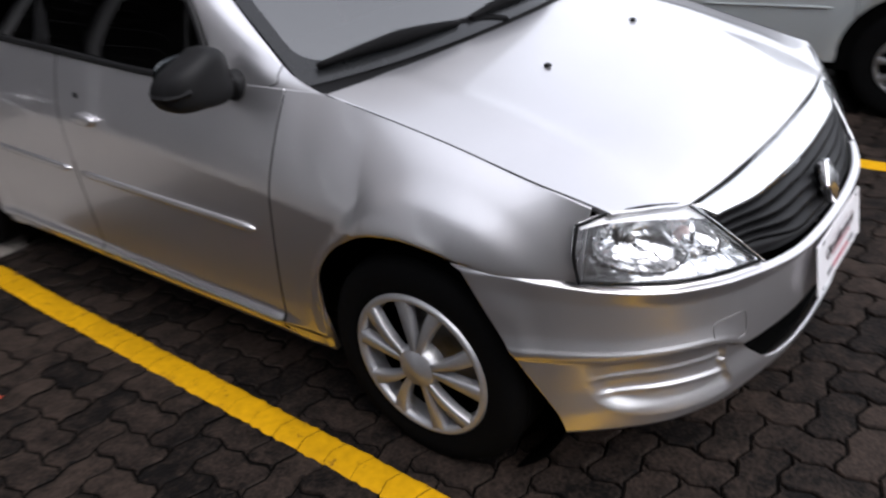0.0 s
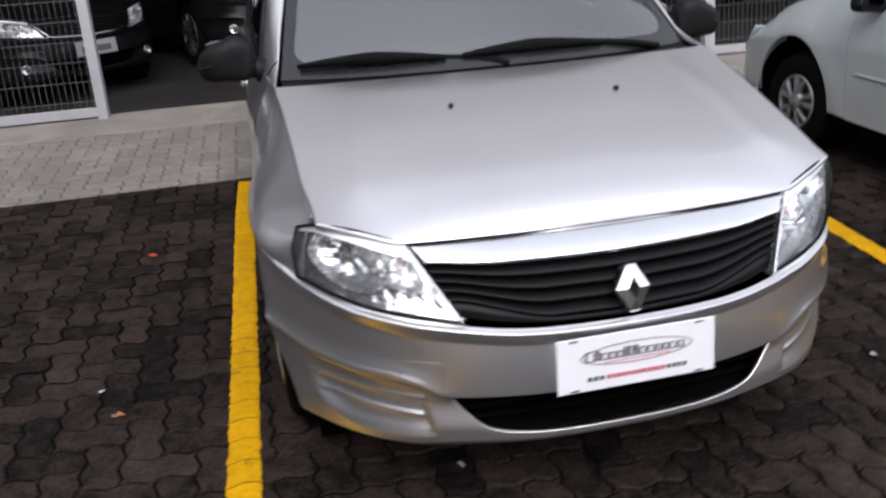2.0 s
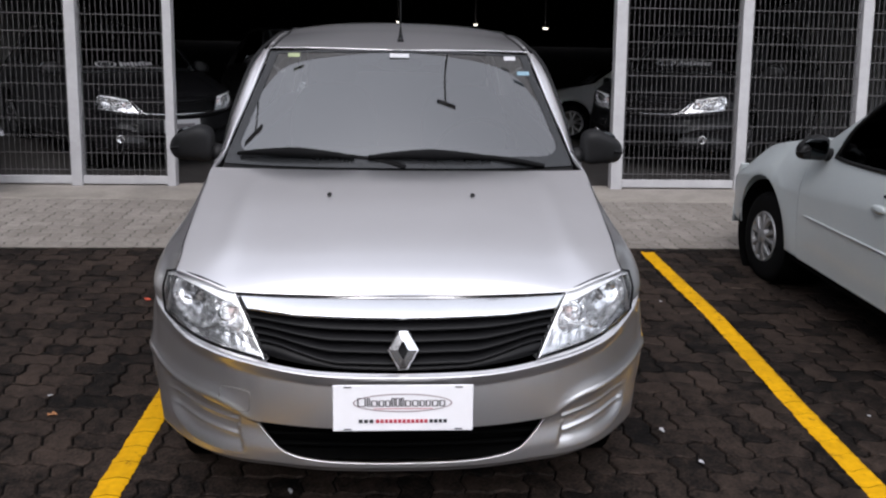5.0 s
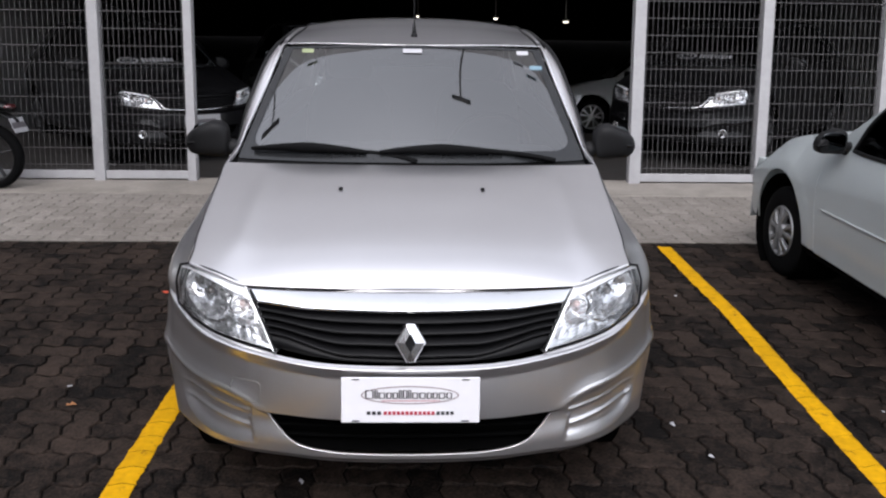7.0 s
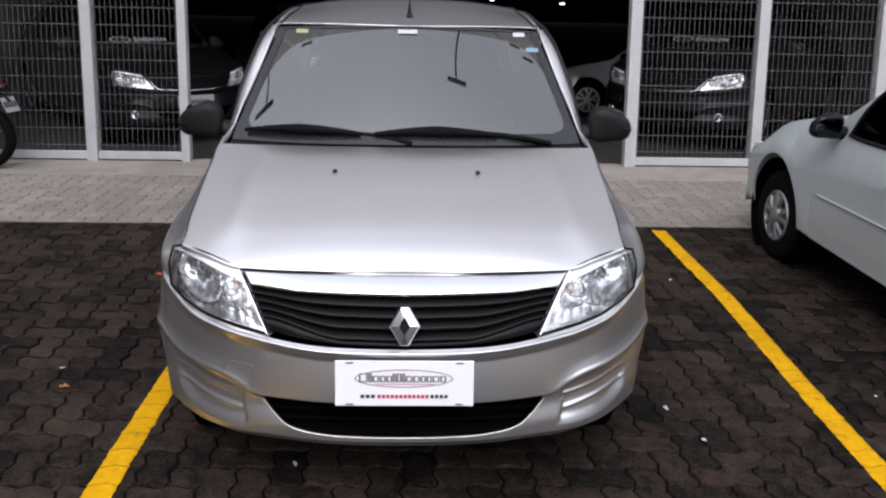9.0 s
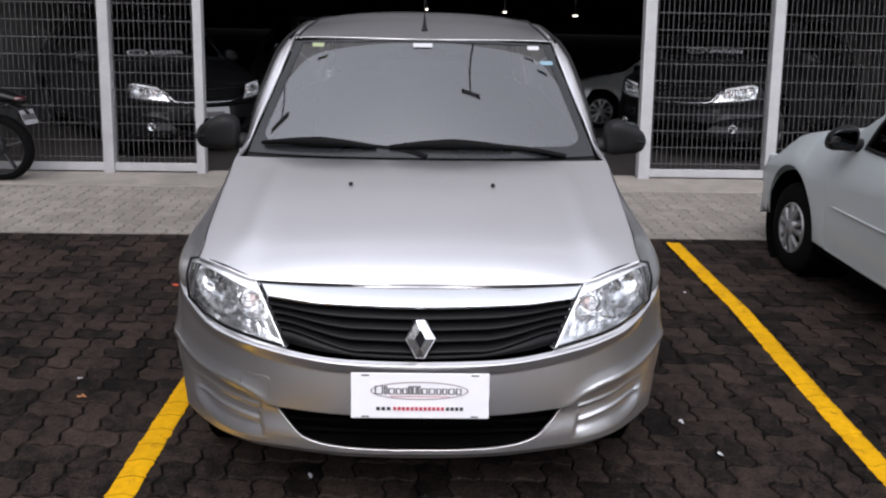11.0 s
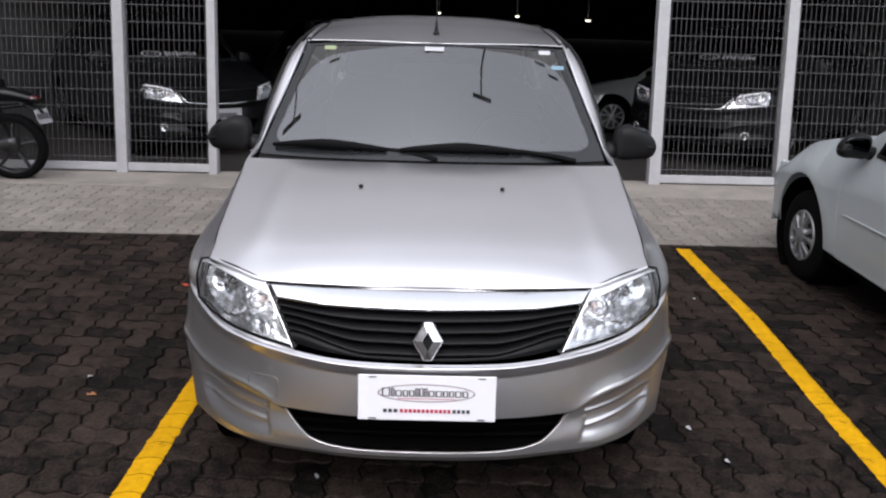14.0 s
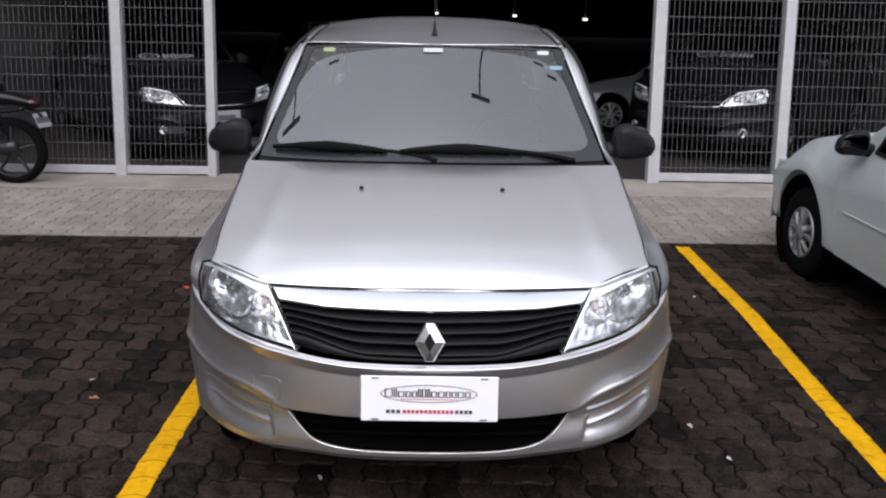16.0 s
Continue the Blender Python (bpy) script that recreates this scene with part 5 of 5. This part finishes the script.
def motorcycle(m):
    bike = thing("motorcycle", m, "black motorcycle with alloy wheels parked along the fence", "motorcycle")

    def bike_wheel(x):
        w = new("wheel")
        w.parent = bike
        w.matrix_basis = pose(x, 0, .285, 0, 0, 90)
        lathe("tyre", [(-.045, .225), (-.052, .255), (-.035, .282), (0, .288), (.035, .282), (.052, .255), (.045, .225)], RUBBER, w, k=56)
        lathe("rim", [(-.03, .215), (-.04, .230), (.04, .230), (.03, .215), (.0, .205), (-.03, .215)], ALLOY, w, k=56, label="grey alloy rim")
        lathe("hub", [(-.06, .0), (-.06, .05), (-.02, .06), (.02, .06), (.06, .05), (.06, .0)], ALLOY, w, k=28)
        for i in range(5):
            a = i * 2 * math.pi / 5 + .3
            r = np.linspace(.05, .21, 6)
            p = np.stack([np.zeros(6), r * np.cos(a + .5 * (r - .05)), r * np.sin(a + .5 * (r - .05))], 1)
            tube("spoke", p, np.linspace(.03, .022, 6), np.linspace(.058, .040, 6), ALLOY, w, k=8, up=(1, 0, 0))
        return w

    bike_wheel(0)
    bike_wheel(-1.27)
    for sy in (-.09, .09):
        tube("swing_arm", path3([(0, sy, .285), (-.25, sy, .31), (-.46, sy * .8, .36)], 10), .03, .045, ALLOY, bike, k=8)
        tube("shock_absorber", np.array([(-.06, sy * 1.2, .34), (-.12, sy * 1.2, .50), (-.17, sy * 1.1, .64)]), .05, .05, ALLOY, bike, k=10, up=(0, 1, 0))
        tube("fork_leg", np.array([(-1.27, sy, .285), (-1.16, sy, .60), (-1.05, sy, .92)]), .045, .045, ALLOY, bike, k=10, up=(0, 1, 0))
    tube("rear_mudguard", path3([(-.20, 0, .62), (0, 0, .63), (.14, 0, .645), (.22, 0, .62), (.27, 0, .56)], 16), np.linspace(.16, .11, 16), np.linspace(.05, .025, 16), PLASTIC, bike, k=10, square=2.8)
    tail = path3([(-.45, 0, .72), (-.22, 0, .735), (0, 0, .735), (.14, 0, .715), (.26, 0, .685)], 14)
    tube("tail_cowl", tail, np.linspace(.26, .12, 14), np.linspace(.21, .06, 14), BLACK_PAINT, bike, k=12, square=2.6, label="black tail cowl")
    blob("tail_light", (.215, 0, .705), (.060, .064, .026), 2.4, RED_LENS, bike, "red tail light", k=12)
    tube("plate_bracket", path3([(.18, 0, .65), (.25, 0, .62), (.285, 0, .58)], 8), .05, .02, PLASTIC, bike, k=8)
    pl = part("number_plate", box(.15, .004, .13, .002), PLATE_GREY, bike, m=pose(.290, -.01, .555, -25, 0, 72), label="small grey rear plate")
    part("plate_bar", box(.14, .002, .05, 0, centre=(0, -.003, 0)), INK_TEXT, pl)
    for sy in (-.11, .11):
        blob("indicator", (.17, sy, .66), (.03, .03, .02), 2.2, PLASTIC, bike, k=10)
    seat = path3([(-.75, 0, .77), (-.5, 0, .775), (-.25, 0, .80), (-.05, 0, .815)], 14)
    tube("seat", seat, np.linspace(.26, .18, 14), .09, PLASTIC, bike, k=12, square=2.8, label="black two-up seat")
    blob("fuel_tank", (-.90, 0, .84), (.24, .14, .13), 2.5, BLACK_PAINT, bike, k=18)
    blob("engine", (-.70, 0, .40), (.20, .13, .17), 3.0, ALLOY, bike, k=14)
    tube("exhaust", path3([(-.85, -.13, .35), (-.5, -.15, .26), (-.2, -.16, .30), (.12, -.17, .36)], 16), np.linspace(.04, .085, 16), np.linspace(.04, .085, 16), ALLOY, bike, k=10)
    tube("frame_tube", path3([(-1.03, 0, .86), (-.9, 0, .62), (-.6, 0, .25), (-.46, 0, .36), (-.3, 0, .70)], 18), .045, .045, PLASTIC, bike, k=8, up=(0, 1, 0))
    tube("handlebar", path3([(-.95, -.36, 1.02), (-1.0, -.15, 1.0), (-1.0, .15, 1.0), (-.95, .36, 1.02)], 14), .025, .025, PLASTIC, bike, k=8)
    blob("headlamp", (-1.16, 0, .90), (.08, .10, .10), 2.4, PLASTIC, bike, k=14)
    tube("side_stand", np.array([(-.5, -.10, .25), (-.46, -.20, .12), (-.43, -.26, .004)]), .02, .02, ALLOY, bike, k=6)
    return bike


motorcycle(on(-3.63, 4.74, 0, 0))

# ---- floodlights on arms over the facade ----


def floodlight(x, out, z):
    f = thing("floodlight", pose(x, FY - .1, FZ + z), "dark floodlight on a long thin arm from the facade", "floodlight", "facade floodlights")
    tube("arm", path3([(0, .12, -.25), (0, -.3, -.02), (0, -out * .5, .06), (0, -out, .0)], 16), .045, .045, STEEL, f, k=8, up=(1, 0, 0))
    part("lamp_body", box(.44, .14, .09, .02, centre=(0, -out, -.05)), PLASTIC, f)
    part("lamp_glass", box(.38, .10, .01, .003, centre=(0, -out, -.100)), GREY_PAINT, f)
    return f


floodlight(1.30, 3.05, 6.25)
floodlight(-3.82, 2.26, 6.25)

# ---- lamps inside ----
for x, y, z, w in ((1.37, 12.0, 1.352, .06), (2.58, 12.0, 1.314, .08), (.04, 12.3, 1.37, .04), (7.38, 12.0, 1.066, .26)):
    p = TILT @ Vector((x, y, z))
    lamp = thing("ceiling_lamp", pose(p.x, p.y, p.z), "lit fluorescent ceiling lamp in the dark hall", "ceiling lamp", "hall lamps")
    part("lamp_tube", box(w, .04, .022, .006), TUBE, lamp)
    part("lamp_housing", box(w + .04, .07, .03, .006, centre=(0, 0, .032)), PLASTIC, lamp)
    part("lamp_rod", box(.02, .02, max(.1, FZ + UP + .2 - p.z), 0, centre=(0, 0, .04 + max(.1, FZ + UP + .2 - p.z) / 2)), STEEL, lamp)

# ---- bits on the ground ----


def scrap(name, x, y, size, material, label, seed):
    rng = random.Random(seed)
    k = 9
    vs = [(0, 0, .004)]
    for i in range(k):
        a = 2 * math.pi * i / k
        r = size * rng.uniform(.45, 1)
        vs.append((r * math.cos(a), r * .6 * math.sin(a), rng.uniform(.001, size * .35)))
    fs = [(0, 1 + i, 1 + (i + 1) % k) for i in range(k)]
    ob = new(name, mesh(name, vs, fs, material, False))
    ob.matrix_basis = on(x, y, .004, rng.uniform(0, 360))
    md = ob.modifiers.new("thickness", "SOLIDIFY")
    md.thickness = .001
    return tagged(ob, label, "litter", "litter on the pavers")


scrap("dry_leaf", -1.376, .831, .030, LEAF, "curled pale brown leaf on the pavers", 1)
scrap("dry_leaf", -1.385, 2.139, .028, mat("red_leaf", (0.35, 0.05, 0.02), 0.7), "small red leaf on the pavers", 2)
scrap("paper_scrap", -1.453, .997, .014, PAPER, "tiny white scrap on the pavers", 3)
scrap("paper_scrap", 1.028, .651, .022, PAPER, "tiny white scrap on the pavers", 4)
scrap("paper_scrap", -.374, .279, .016, PAPER, "tiny white scrap on the pavers", 5)
scrap("paper_scrap", 1.10, .42, .018, PAPER, "tiny white scrap on the pavers", 6)
scrap("paper_scrap", 1.50, 2.10, .016, PAPER, "tiny white scrap on the pavers", 7)
scrap("paper_scrap", 1.93, .75, .012, PAPER, "tiny white scrap on the pavers", 8)
